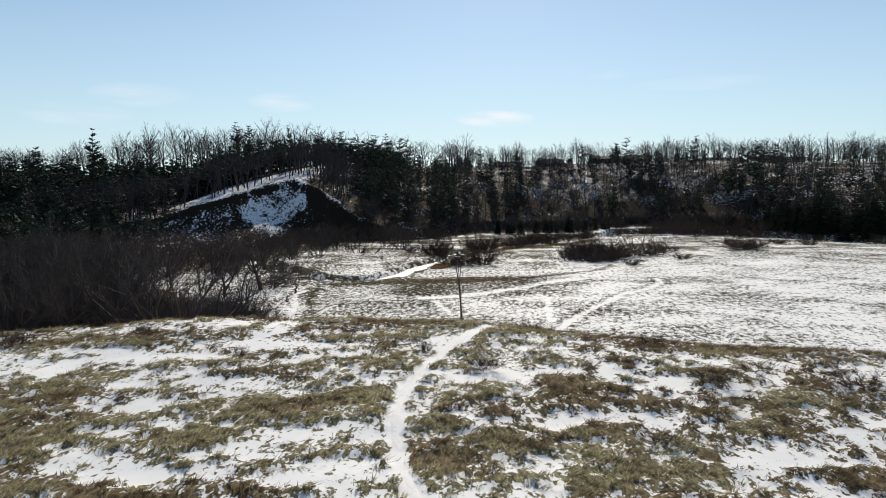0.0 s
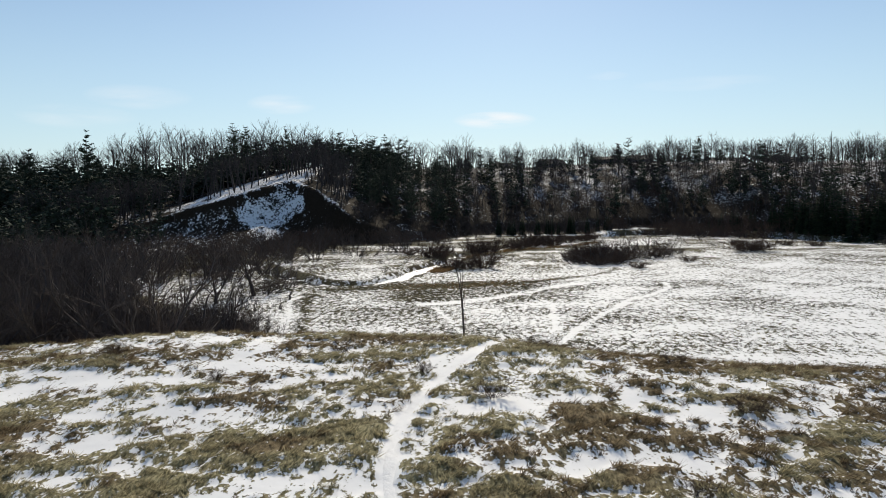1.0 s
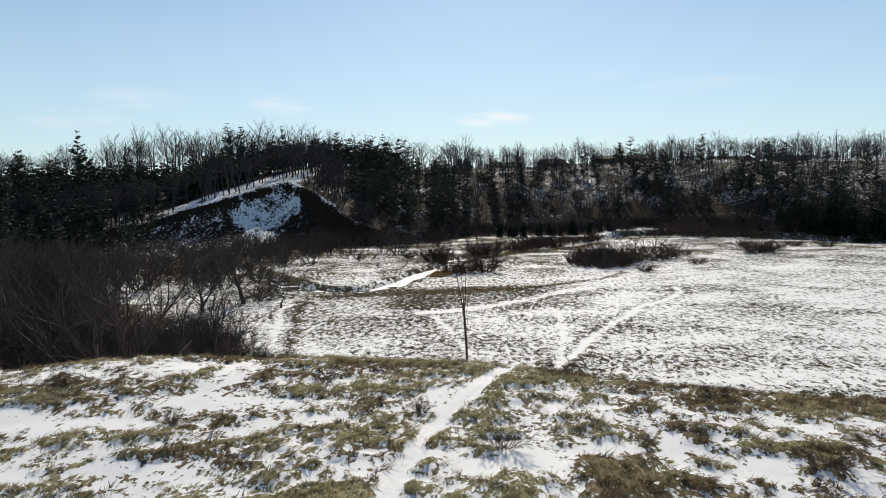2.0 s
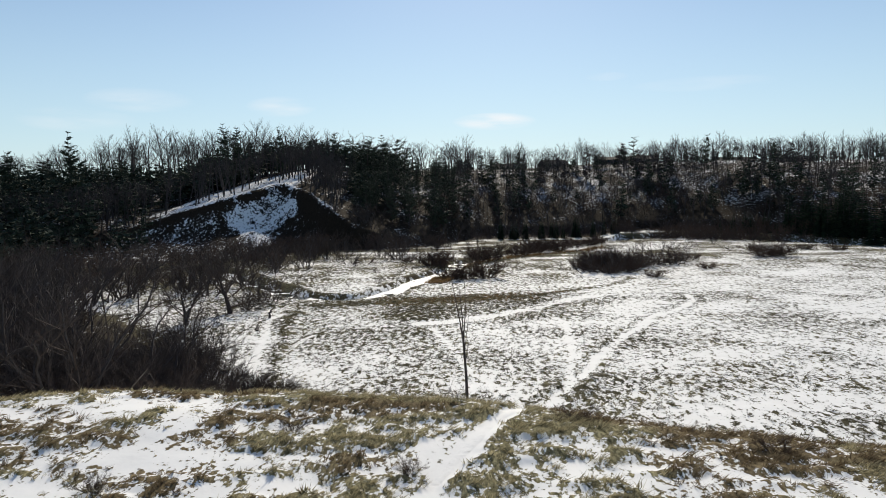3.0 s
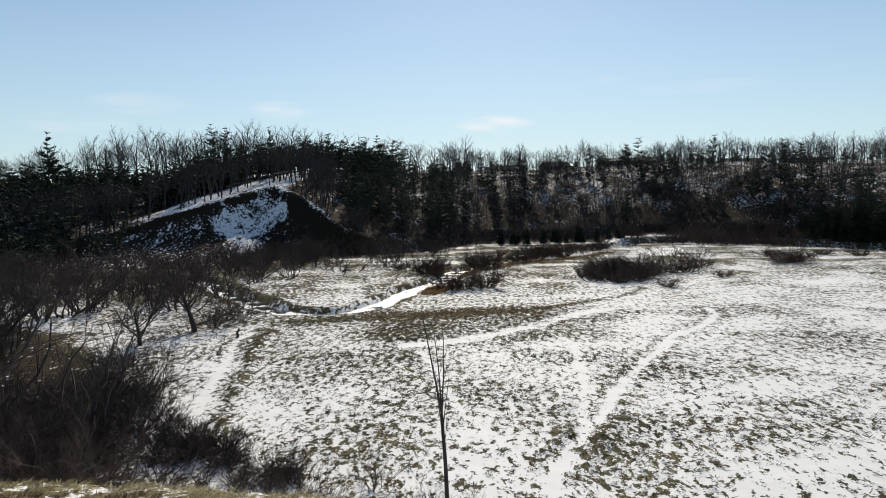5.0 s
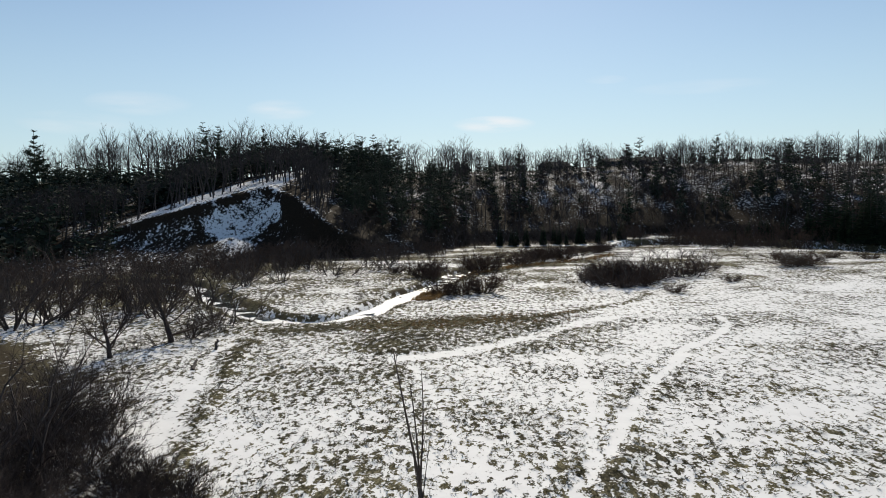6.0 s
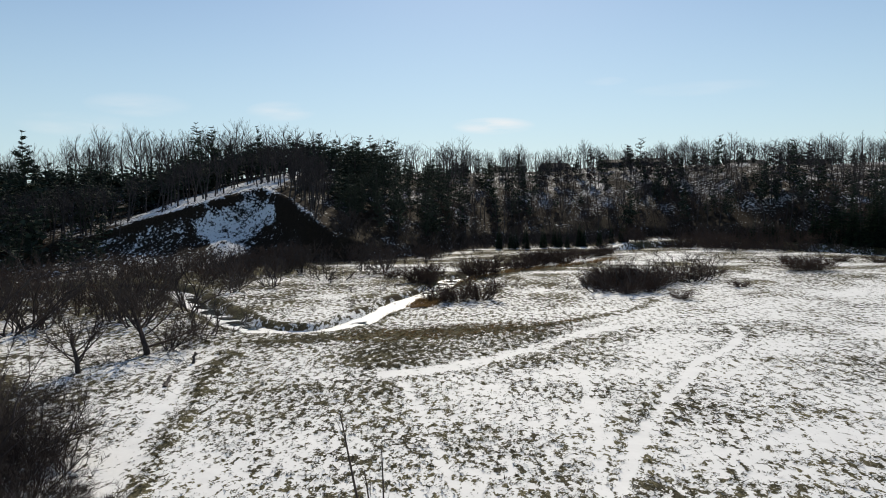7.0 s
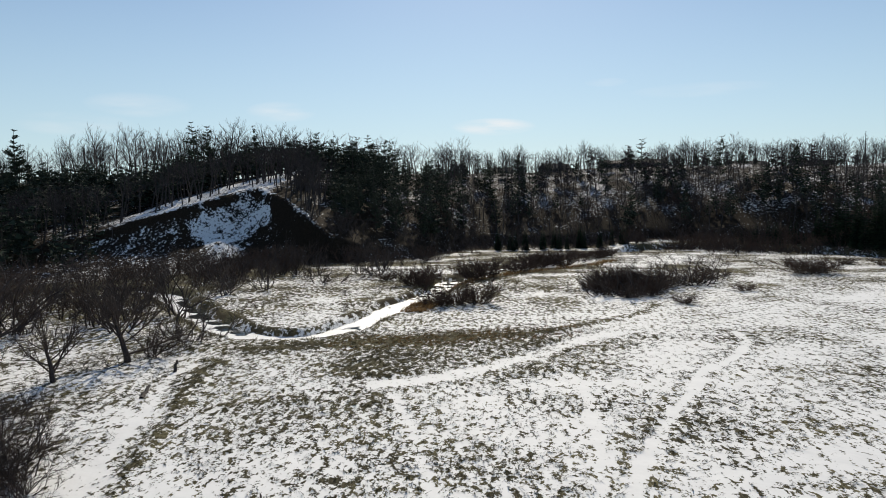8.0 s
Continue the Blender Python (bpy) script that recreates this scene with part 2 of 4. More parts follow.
SNOW_BAND = rounded([(-6.8, 95.0), (-1.9, 97.7), (0.6, 100.2), (3.6, 103.5), (6.8, 107.1), (9.4, 111.2), (12.7, 114.8), (15.4, 117.2)])
GRASS_BAND = rounded([(-20.5, 108), (-15, 110.5), (-7.6, 113), (-1.8, 114.6), (4.1, 116.1), (7.8, 118.0), (11.1, 120.6), (15.6, 125.4), (20.7, 131.0), (24.8, 138.3)])
REED_BANK = rounded([(-4.5, 154), (-2.5, 163), (1.2, 172), (8, 182), (15, 190), (24, 199), (32, 212)])
OLD_BANK = rounded([(-50, 183), (-46, 181), (-36, 180), (-27, 181.5), (-20, 184)])
CREEK = rounded([(-90, 150), (-66, 160), (-52, 157), (-43.5, 145.5), (-37.5, 135.5), (-32.8, 128), (-28.4, 122.6), (-24.6, 118.2), (-20.6, 116.7), (-17.0, 117.4), (-14.3, 121.5), (-12.5, 129.5), (-11, 138.5), (-8.5, 147), (-6.2, 155.5), (-4.8, 164), (-3.5, 174),
                 (2, 181), (3, 192), (10, 202), (11.5, 215), (22, 230), (45, 250), (70, 258), (84, 242), (92, 229), (112, 206), (160, 185), (260, 170)])

HX = [-300, -150, -110, -95, -84, -72, -62, -52, -43, -34, -25, -16, 0, 32, 52, 62, 74, 88, 104, 140, 400]
H_FOOT = [110, 140, 150, 154, 160, 171, 183, 196, 204, 209, 214, 222, 258, 266, 268, 266, 260, 250, 222, 200, 150]
H_RIM = [130, 170, 195, 206, 216, 230, 245, 236, 223, 213, 220, 232, 272, 281, 284, 282, 276, 266, 238, 216, 165]
H_RISE = [2, 2.5, 3.5, 6.0, 10.1, 15.1, 18.9, 15.4, 10.8, 5.6, 2.6, 2.5, 3, 3, 3, 3, 3, 3, 3, 3, 3]
H_SLOPE = [0.15, 0.165, 0.175, 0.185, 0.19, 0.17, 0.16, 0.18, 0.2, 0.22, 0.24, 0.26, 0.33, 0.33, 0.33, 0.33, 0.33, 0.32, 0.28, 0.26, 0.2]
BROW_X = [-80, -45, -30, -23, -16, -9, 0, 6.5, 14, 20, 40, 90]
BROW_Y = [24, 37, 43, 45, 45.6, 45, 42.6, 41, 39.5, 38.5, 32, 8]
BROW_Z = [4.2, 4.5, 4.8, 5.0, 5.5, 5.6, 5.8, 5.5, 5.2, 5.0, 4.4, 3.5]


def land(x, y):
    """Height of the ground, without its small bumps."""
    x, y = np.asarray(x, float), np.asarray(y, float)
    z = 0.25 * (fbm(x / 18, y / 18, 5, 3) - 0.5)
    crest, top = np.interp(x, BROW_X, BROW_Y), np.interp(x, BROW_X, BROW_Z)
    back = np.clip(crest - y, 0, None)
    knoll = np.where(y < crest, top - 1.0 * smooth(back / 26), top * (1 - smooth((y - crest) / 15)))
    z = z + knoll + np.where(knoll > 0.3, 0.5 * (fbm(x / 6, y / 6, 21, 3) - 0.5), 0)
    d = polyline_distance(x, y, CREEK)
    z = z - 1.1 * (1 - smooth((d - 1.5 - 2.8 * (fbm(x / 5, y / 5, 9, 3) - 0.5)) / 1.5))
    cut = np.interp(x, [35, 46, 55, 70, 84, 92, 112, 125], [245, 252.5, 257, 260, 244.5, 231.5, 208.5, 200]) + 4 * (fbm(x / 7, y / 7, 35, 2) - 0.5)
    z = z + 1.5 * smooth((y - cut) / 1.6) * smooth((x - 36) / 10) * smooth((122 - x) / 10)
    wob = 5 * (fbm(x / 12, y / 12, 31, 3) - 0.5) + 16 * (fbm(x / 22, y / 60, 33, 2) - 0.5) * smooth((x + 15) / 15)
    foot, rim = np.interp(x, HX, H_FOOT) + wob, np.interp(x, HX, H_RIM) + 0.4 * wob
    rise, k = np.interp(x, HX, H_RISE), np.interp(x, HX, H_SLOPE)
    s = np.clip((y - foot) / np.maximum(rim - foot, 1), 0, 1)
    gully = 2.2 * (fbm(x / 5, y / 30, 41, 3) - 0.5) * np.sin(np.pi * s) * np.clip(rise / 10, 0, 1)
    cap = np.interp(x, [-400, -120, -60, -20, 30, 400], [22, 25, 27, 28, 29.5, 30])
    behind = np.clip(y - rim, 0, None) * k
    room = np.maximum(cap - rise, 1)
    hill = rise * s ** np.interp(rise, [4, 18], [8.0, 3.6]) + gully + behind / (1 + (behind / room) ** 4) ** 0.25 + 1.6 * (fbm(x / 14, y / 14, 51, 3) - 0.5) * np.clip((y - rim) / 20, 0, 1)
    return z + np.where(y > foot, hill, 0)


def clearing(x, y):
    """A snowy gap in the brush at the foot of the valley slope."""
    return np.exp(-(((x - 55.5 - 0.25 * (y - 262)) / 4.2) ** 2 + ((y - 264) / 13) ** 2) ** 2)


def woods(x, y):
    """0 in the open, 1 under the trees of the slopes."""
    foot = np.interp(x, HX, H_FOOT)
    return smooth((y - foot + 6) / 10)


# melted-out grass and lying snow on the knoll: centre and half-widths
KNOLL_SNOW = [(-13.1, 29.9, 2.4, 1.0), (-12.7, 27.2, 1.2, 0.7), (-11.0, 32.5, 2.0, 1.0), (-8.0, 31.6, 1.7, 0.9), (-10.4, 28.7, 1.2, 0.5), (-4.9, 26.1, 2.6, 0.8), (-7.5, 25.0, 1.8, 0.6), (-3.7, 23.3, 1.6, 1.2), (-8.8, 23.4, 1.6, 0.6),
              (3.0, 28.7, 1.4, 1.0), (4.1, 34.1, 3.0, 0.9), (10.5, 32.0, 1.8, 0.8), (8.1, 33.0, 1.6, 0.7), (5.9, 28.9, 1.6, 0.6), (10.6, 26.0, 2.2, 1.2), (9.9, 23.4, 1.6, 1.2), (14.7, 29.8, 2.0, 0.9), (16.7, 36.7, 3.0, 0.9),
              (1.1, 33.2, 1.6, 1.1), (2.4, 24.2, 1.6, 0.8), (-20.8, 36.1, 3.2, 1.3), (-14.5, 36.9, 4.0, 1.2), (-11.0, 39.0, 3.4, 1.1), (-14.0, 44.4, 7.0, 1.3), (4.5, 37.8, 3.0, 0.7)]
KNOLL_GRASS = [(-18.0, 31.4, 3.2, 1.8), (-16.8, 33.8, 2.0, 0.8), (-15.5, 27.2, 3.0, 2.2), (-10.0, 26.4, 3.0, 1.0), (-6.6, 29.1, 3.4, 1.5), (-2.9, 27.7, 1.2, 1.5), (-1.1, 26.9, 1.0, 1.2), (-1.0, 23.4, 1.0, 1.4), (0.6, 25.6, 1.5, 1.6),
               (4.5, 31.6, 2.0, 1.0), (0.9, 31.4, 0.7, 0.7), (5.9, 26.6, 2.6, 1.5), (10.2, 34.3, 1.6, 0.7), (5.0, 23.8, 2.4, 1.2), (12.8, 30.6, 2.4, 1.5), (14.1, 40.0, 4.0, 1.2), (9.6, 39.0, 4.0, 1.0), (3.5, 41.2, 3.6, 1.2),
               (-5.7, 40.1, 3.0, 0.9), (-4.8, 35.6, 2.0, 0.9), (-17.0, 39.3, 2.4, 0.6), (12.5, 24.8, 1.3, 1.5), (-12.0, 21.5, 5.0, 1.2), (-4.0, 44.5, 5.0, 0.9), (-22.0, 41.0, 4.0, 1.0)]


def cover(x, y):
    """How much snow lies on the ground, and how far woodland litter takes over from grass."""
    crest = np.interp(x, BROW_X, BROW_Y)
    on_knoll = 1 - smooth((y - crest - 1) / 5)
    patches = fbm(x / 1.9, y / 1.4, 61, 4, 0.6)
    big = fbm(x / 9, y / 7, 71, 3)
    knoll = 0.50 + 0.05 * smooth((-x - 3) / 6) + 0.8 * (patches - 0.5) + 0.3 * (big - 0.5)
    for px, py, rx, ry in KNOLL_SNOW:
        knoll = knoll + 0.36 * np.exp(-(((x - px) / rx) ** 2 + ((y - py) / ry) ** 2) ** 2)
    for px, py, rx, ry in KNOLL_GRASS:
        knoll = knoll - 0.42 * np.exp(-(((x - px) / rx) ** 2 + ((y - py) / ry) ** 2) ** 2)
    knoll = knoll + 1.45 * (fbm(x / 0.85, y / 0.8, 181, 2, 0.6) - 0.5)
    knoll = 0.5 + 0.66 * (knoll - 0.5)
    slope = smooth((y - crest + 1.5) / 2.5) * (1 - smooth((y - crest - 14) / 6))
    knoll = knoll - 0.18 * slope
    meadow = 0.668 + 0.6 * (fbm(x / 7, y / 5, 81, 4) - 0.5)
    meadow = meadow + 0.06 * smooth((x - 8) / 12) + smooth((y - 125) / 20) * (0.95 * (fbm(x / 3.2, y / 6.0, 85, 3, 0.6) - 0.5) - 0.10) + smooth((y - 165) / 25) * 1.5 * (fbm(x / 16, y / 6.0, 87, 3, 0.6) - 0.55)
    meadow = meadow - 0.45 * np.exp(-(polyline_distance(x, y, GRASS_BAND) / np.interp(x, [-5, 8], [2.2, 0.8])) ** 2)
    meadow = meadow - 0.20 * np.exp(-(((x + 3) / 13) ** 2 + ((y - 111) / 6) ** 2))
    meadow = meadow - 0.25 * np.exp(-(((x - 6) / 8) ** 2 + ((y - 103) / 6) ** 2))
    meadow = meadow - 0.17 * np.exp(-(((x + 6) / 3.4) ** 2 + ((y - 84) / 4) ** 2)) - 0.26 * np.exp(-(((x + 8) / 6) ** 2 + ((y - 101.5) / 4.5) ** 2))
    meadow = meadow - 0.35 * np.exp(-(np.abs(polyline_distance(x, y, RUT) - 1.9) / 0.7) ** 2) * (x > np.interp(y, [66, 103], [-17.5, -24]))
    meadow = meadow - 0.22 * smooth((-x - 22) / 8) * (1 - smooth((y - 128) / 10)) * fbm(x / 3, y / 3, 91, 2)
    edge = np.interp(y, [46, 58, 66, 74, 82, 92, 102, 118], [-26, -14, -18, -22, -26.5, -34, -43, -70])
    meadow = meadow - 0.42 * smooth((edge - x) / 4) * (y < 118)
    meadow = meadow - 0.30 * smooth((-x - 38) / 6) * smooth((y - 120) / 8)
    meadow = meadow - 0.45 * np.exp(-((polyline_distance(x, y, REED_BANK) + 3 * (fbm(x / 4, y / 4, 97, 2) - 0.5)) / 2.4) ** 2)
    meadow = meadow - 0.35 * smooth((y - 170 - 0.8 * (x + 50)) / 10) * smooth((-x - 8) / 10) * fbm(x / 4, y / 6, 93, 3)
    meadow = meadow - 0.6 * np.exp(-((polyline_distance(x, y, OLD_BANK) + 1.6 * (fbm(x / 3, y / 3, 98, 2) - 0.5)) / 1.1) ** 2)
    meadow = meadow - 0.15 * np.exp(-(((x + 4.5) / 4) ** 2 + ((y - 66) / 7) ** 2))
    meadow = meadow - 0.09 * smooth((y - 140) / 20)
    creek = polyline_distance(x, y, CREEK)
    meadow = meadow - 0.40 * np.exp(-((creek - 3.0) / 0.7) ** 2) * (fbm(x / 6, y / 6, 95, 2) > 0.42) - 0.12 * np.exp(-(creek / 14) ** 2)
    s = np.where(y > crest + 6, meadow, knoll * on_knoll + meadow * (1 - on_knoll))
    far = smooth((y - 50) / 20)
    ragged = 0.3 * (fbm(x / 1.5, y / 1.5, 99, 2) - 0.4)
    main = polyline_distance(x, y, FOOTPATH)
    s = s + (0.9 - 0.53 * far) * np.exp(-(main / (0.29 + 0.02 * far + ragged)) ** 4) - 0.16 * far * np.exp(-((main - 1.1) / 0.5) ** 2)
    for line, most in ((SIDE_PATH, 0.34), (SHORT_PATH, 0.30)):
        s = s + most * np.exp(-(polyline_distance(x, y, line) / (0.30 + ragged)) ** 4)
    s = s + 0.16 * np.exp(-(((x - 13.5) / 5) ** 2 + ((y - 95) / 3.5) ** 2))
    s = s + 0.24 * np.exp(-(polyline_distance(x, y, RUT) / 0.45) ** 4) + 0.36 * np.exp(-(polyline_distance(x, y, SNOW_BAND) / 1.3) ** 4)
    s = s + 0.20 * np.exp(-(((x - 16) / 4) ** 2 + ((y - 104) / 6) ** 2))
    w = woods(x, y)
    rim, rise = np.interp(x, HX, H_RIM), np.interp(x, HX, H_RISE)
    wood_snow = 0.08 + 0.12 * smooth((y - rim - 15) / 20) + 0.8 * (fbm(x / 6, y / 6, 101, 4) - 0.5)
    wood_snow = wood_snow + 0.10 * smooth((x + 8) / 12) * smooth((y - rim - 6) / 12)
    wood_snow = wood_snow + 0.8 * clearing(x, y)
    deep = np.interp(x, [-130, -95, -80, -62], [16, 26, 40, 46])
    strip = smooth((rim + deep - y) / 4) * smooth((y - rim + 2) / 3) * smooth((-x - 55) / 5) * smooth((x + 100) / 18 + 1.1 * (fbm(x / 3.5, y / 3.5, 131, 3) - 0.5))
    wood_snow = wood_snow + 0.78 * strip * (0.72 + 0.6 * (fbm(x / 2.5, y / 4, 133, 3) - 0.4))
    face = (y < rim - 0.3) & (y > np.interp(x, HX, H_FOOT)) & (rise > 4)
    up = rise * np.clip((y - np.interp(x, HX, H_FOOT)) / np.maximum(rim - np.interp(x, HX, H_FOOT), 1), 0, 1) ** 3.6
    ragged = 6.0 * (fbm(x / 2.2, y / 2.2, 121, 3) - 0.5)
    middle, half = np.interp(up, [2, 4, 7, 10, 15], [-61, -62, -65, -64.5, -61.5]), np.interp(up, [2, 4, 7, 10, 15, 17], [1.8, 2.6, 5.6, 8.2, 6.2, 2.6])
    tongue = 1 - smooth((np.abs(x - middle + ragged) - half) / 1.2)
    bank = 0.30 - 0.06 * smooth((-x - 78) / 12) + 0.8 * (fbm(x / 2.0, y / 4, 111, 4) - 0.5) + 0.44 * tongue - 0.27 * tongue * smooth((fbm(x / 3 + y / 8, y / 1.5 - x / 3, 135, 4, 0.65) - 0.50) / 0.05)
    bank = bank - 0.30 * smooth((x + ragged - middle - half) / 2) * (1 - tongue)
    bank = bank - 0.8 * np.exp(-((y - rim + 1.0) / 1.3) ** 2)
    arm = smooth((x + 62) / 3) * smooth((-36 - x) / 5) * np.exp(-((y - rim - 1.8) / 1.1) ** 2)
    wood_snow = np.where(face, bank, wood_snow + 0.6 * arm)
    s = s * (1 - w) + wood_snow * w
    w = np.maximum(w, 0.9 * smooth((edge - x - 1) / 4) * (y < 112) * smooth((y - crest - 5) / 4))
    return s, np.maximum(w, 0.85 * np.exp(-((creek - 2.5) / 0.6) ** 2) * (y < 260) * smooth((fbm(x / 2.5, y / 2.5, 137, 3) - 0.36) / 0.2))


def spaced(*spans):
    out = []
    for a, b, step in spans:
        out += list(np.arange(a, b, step))
    return np.array(out + [spans[-1][1]])


def mesh_from(name, verts, tris, mats, index=None, flat=True):
    me = bpy.data.meshes.new(name)
    verts, tris = np.asarray(verts, np.float32), np.asarray(tris, np.int32)
    k = tris.shape[1]
    me.vertices.add(len(verts))
    me.vertices.foreach_set("co", verts.ravel())
    me.loops.add(tris.size)
    me.loops.foreach_set("vertex_index", tris.ravel())
    me.polygons.add(len(tris))
    me.polygons.foreach_set("loop_start", np.arange(0, tris.size, k, dtype=np.int32))
    if index is not None:
        me.polygons.foreach_set("material_index", np.asarray(index, np.int32))
    me.polygons.foreach_set("use_smooth", np.full(len(tris), not flat))
    for mt in mats:
        me.materials.append(mt)
    me.update(calc_edges=True)
    return me


def browned(x, y):
    """Where dead brown stalks take over from the tan grass of the knoll."""
    return fbm(x / 3.2, y / 2.4, 145, 3) + 0.16 * smooth((x - 2) / 6) - 0.06


def tussock(x, y, s):
    """Extra height of matted grass where the snow is thin."""
    return smooth((0.58 - s) / 0.22) * (0.04 + 0.15 * fbm(x / 0.55, y / 0.6, 131, 2)) + 0.05 * (fbm(x / 1.2, y / 1.2, 191, 2) - 0.5)


def build_ground():
    far = [3000, 1800, 1100, 700, 480, 380]
    xs = np.concatenate([[-v for v in far], spaced((-300, -130, 6), (-130, -60, 1.6), (-60, -26, 0.6), (-26, 26, 0.21), (26, 60, 0.6), (60, 130, 1.8), (130, 300, 6)), far[::-1]])
    ys = np.concatenate([[-2500, -900, -300, -120], spaced((-60, 15, 4), (15, 50, 0.17), (50, 100, 0.45), (100, 180, 0.9), (180, 300, 1.7), (300, 450, 4)), [520, 640, 900, 1600, 3000]])
    x, y = np.meshgrid(xs, ys)
    z = land(x, y)
    s, w = cover(x, y)
    near = (y > 10) & (y < 160) & (np.abs(x) < 70)
    lump = np.where(near, tussock(x, y, s), 0)
    z = z + lump
    n, m = len(xs), len(ys)
    i = np.arange(n * m).reshape(m, n)
    quads = np.stack([i[:-1, :-1], i[:-1, 1:], i[1:, 1:], i[1:, :-1]], -1).reshape(-1, 4)
    me = mesh_from("ground", np.stack([x, y, z], -1).reshape(-1, 3), quads, [M_GROUND], flat=False)
    away = smooth((y - np.interp(x, BROW_X, BROW_Y) - 12) / 6) * (1 - w)
    for name, v in (("snow", s), ("litter", w), ("open", away), ("brown", browned(x, y))):
        me.attributes.new(name, "FLOAT", "POINT").data.foreach_set("value", v.astype(np.float32).ravel())
    return tagged(new("ground", me), "rolling meadow of matted tan grass under patchy melting snow", "ground", kind="structure")


build_ground()


def build_trail(name, line, width, label, z_up=0.008):
    pts, rows = [Vector((*p, 0)) for p in line], []
    dense = []
    for a, b in zip(pts[:-1], pts[1:]):
        k = max(1, int((b - a).length / 0.3))
        dense += [a.lerp(b, i / k) for i in range(k)]
    for j, p in enumerate(dense):
        d = (dense[min(j + 1, len(dense) - 1)] - dense[max(j - 1, 0)]).normalized()
        side = Vector((d.y, -d.x, 0))
        w = width * (0.75 + 0.5 * float(fbm(np.array(j * 0.31), np.array(width), 141, 3)))
        sway = 0.25 * width * (float(fbm(np.array(j * 0.17), np.array(3.1), 151, 3)) - 0.5)
        for u, up in ((-0.5, -0.015), (-0.3, z_up), (0, z_up), (0.3, z_up), (0.5, -0.015)):
            q = p + side * (u * w * (0.8 + 0.5 * float(fbm(np.array(j * 0.8), np.array(u * 9.0), 161, 2))) + sway)
            rows.append((q.x, q.y, float(land(q.x, q.y)) + up + 0.03 * (float(fbm(np.array(q.x * 2.0), np.array(q.y * 2.0), 171, 2)) - 0.5)))
    quads = [(j * 5 + k, j * 5 + k + 1, j * 5 + k + 6, j * 5 + k + 5) for j in range(len(dense) - 1) for k in range(4)]
    return tagged(new(name, mesh_from(name, rows, quads, [M_TRAIL], flat=False)), label, "path", kind="structure")


build_trail("footpath", [p for p in FOOTPATH if p[1] < 60], 0.42, "narrow trodden snow footpath winding over the grassy knoll")


def build_ice():
    rows, wet, w = [], [], 3.4
    line = [Vector((*p, 0)) for p in CREEK]
    for j, p in enumerate(line):
        d = (line[min(j + 1, len(line) - 1)] - line[max(j - 1, 0)]).normalized()
        side = Vector((d.y, -d.x, 0))
        for u in (-1, -0.33, 0.33, 1):
            q = p + side * u * w
            rows.append((q.x, q.y, -0.72 + 0.03 * math.sin(j * 1.7 + u)))
            wet.append(1.0 if -46 < q.x < -25.5 and u < 0.3 else 0.6 if q.x > -8 else 0.0)
    quads = [(j * 4 + k, j * 4 + k + 1, j * 4 + k + 5, j * 4 + k + 4) for j in range(len(line) - 1) for k in range(3)]
    me = mesh_from("water", rows, quads, [M_ICE], flat=False)
    me.attributes.new("wet", "FLOAT", "POINT").data.foreach_set("value", np.array(wet, np.float32))
    return tagged(new("water", me), "winding creek with snow-covered ice and dark open water", "creek", kind="structure")


build_ice()


# ---- plants: shapes ----
class Shape:
    """Triangles of one part of a plant."""

    def __init__(self):
        self.v, self.f = [], []

    def tube(self, pts, radii, sides=3):
        base = len(self.v)
        for j, (p, r) in enumerate(zip(pts, radii)):
            d = (pts[min(j + 1, len(pts) - 1)] - pts[max(j - 1, 0)]).normalized()
            a = d.orthogonal().normalized()
            b = d.cross(a)
            for s in range(sides):
                t = 2 * math.pi * s / sides
                self.v.append(tuple(p + (a * math.cos(t) + b * math.sin(t)) * r))
        for j in range(len(pts) - 1):
            for s in range(sides):
                o, q = base + j * sides + s, base + j * sides + (s + 1) % sides
                self.f += [(o, q, q + sides), (o, q + sides, o + sides)]

    def blade(self, p, tip, width, side):
        base = len(self.v)
        self.v += [tuple(p - side * width / 2), tuple(p + side * width / 2), tuple(tip)]
        self.f.append((base, base + 1, base + 2))

    def leafy(self, a, b, c, d):
        base = len(self.v)
        self.v += [tuple(a), tuple(b), tuple(c), tuple(d)]
        self.f += [(base, base + 1, base + 2), (base, base + 2, base + 3)]

    def arrays(self):
        return np.array(self.v, np.float32).reshape(-1, 3), np.array(self.f, np.int32).reshape(-1, 3)


def unit(rng):
    while True:
        v = Vector((rng.uniform(-1, 1), rng.uniform(-1, 1), rng.uniform(-1, 1)))
        if 0.05 < v.length < 1:
            return v.normalized()


def limb(shape, rng, p, d, length, r, segs, wander, lift, sides=3, tip=0.35):
    pts, radii = [p.copy()], [r]
    for k in range(segs):
        d = (d + unit(rng) * wander + Vector((0, 0, lift))).normalized()
        p = p + d * (length / segs)
        pts.append(p.copy())
        radii.append(r * (1 - (1 - tip) * (k + 1) / segs))
    shape.tube(pts, radii, sides)
    return pts, radii


def twigs(shape, rng, pts, count, length, width, spread=0.9, lift=0.35):
    for _ in range(count):
        k = rng.randrange(max(1, len(pts) // 3), len(pts))
        t = rng.random()
        p = pts[k - 1].lerp(pts[k], t)
        d = ((pts[k] - pts[k - 1]).normalized() + unit(rng) * spread + Vector((0, 0, lift))).normalized()
        tip = p + d * length * rng.uniform(0.5, 1.2)
        shape.blade(p, tip, width, d.cross(unit(rng)).normalized())


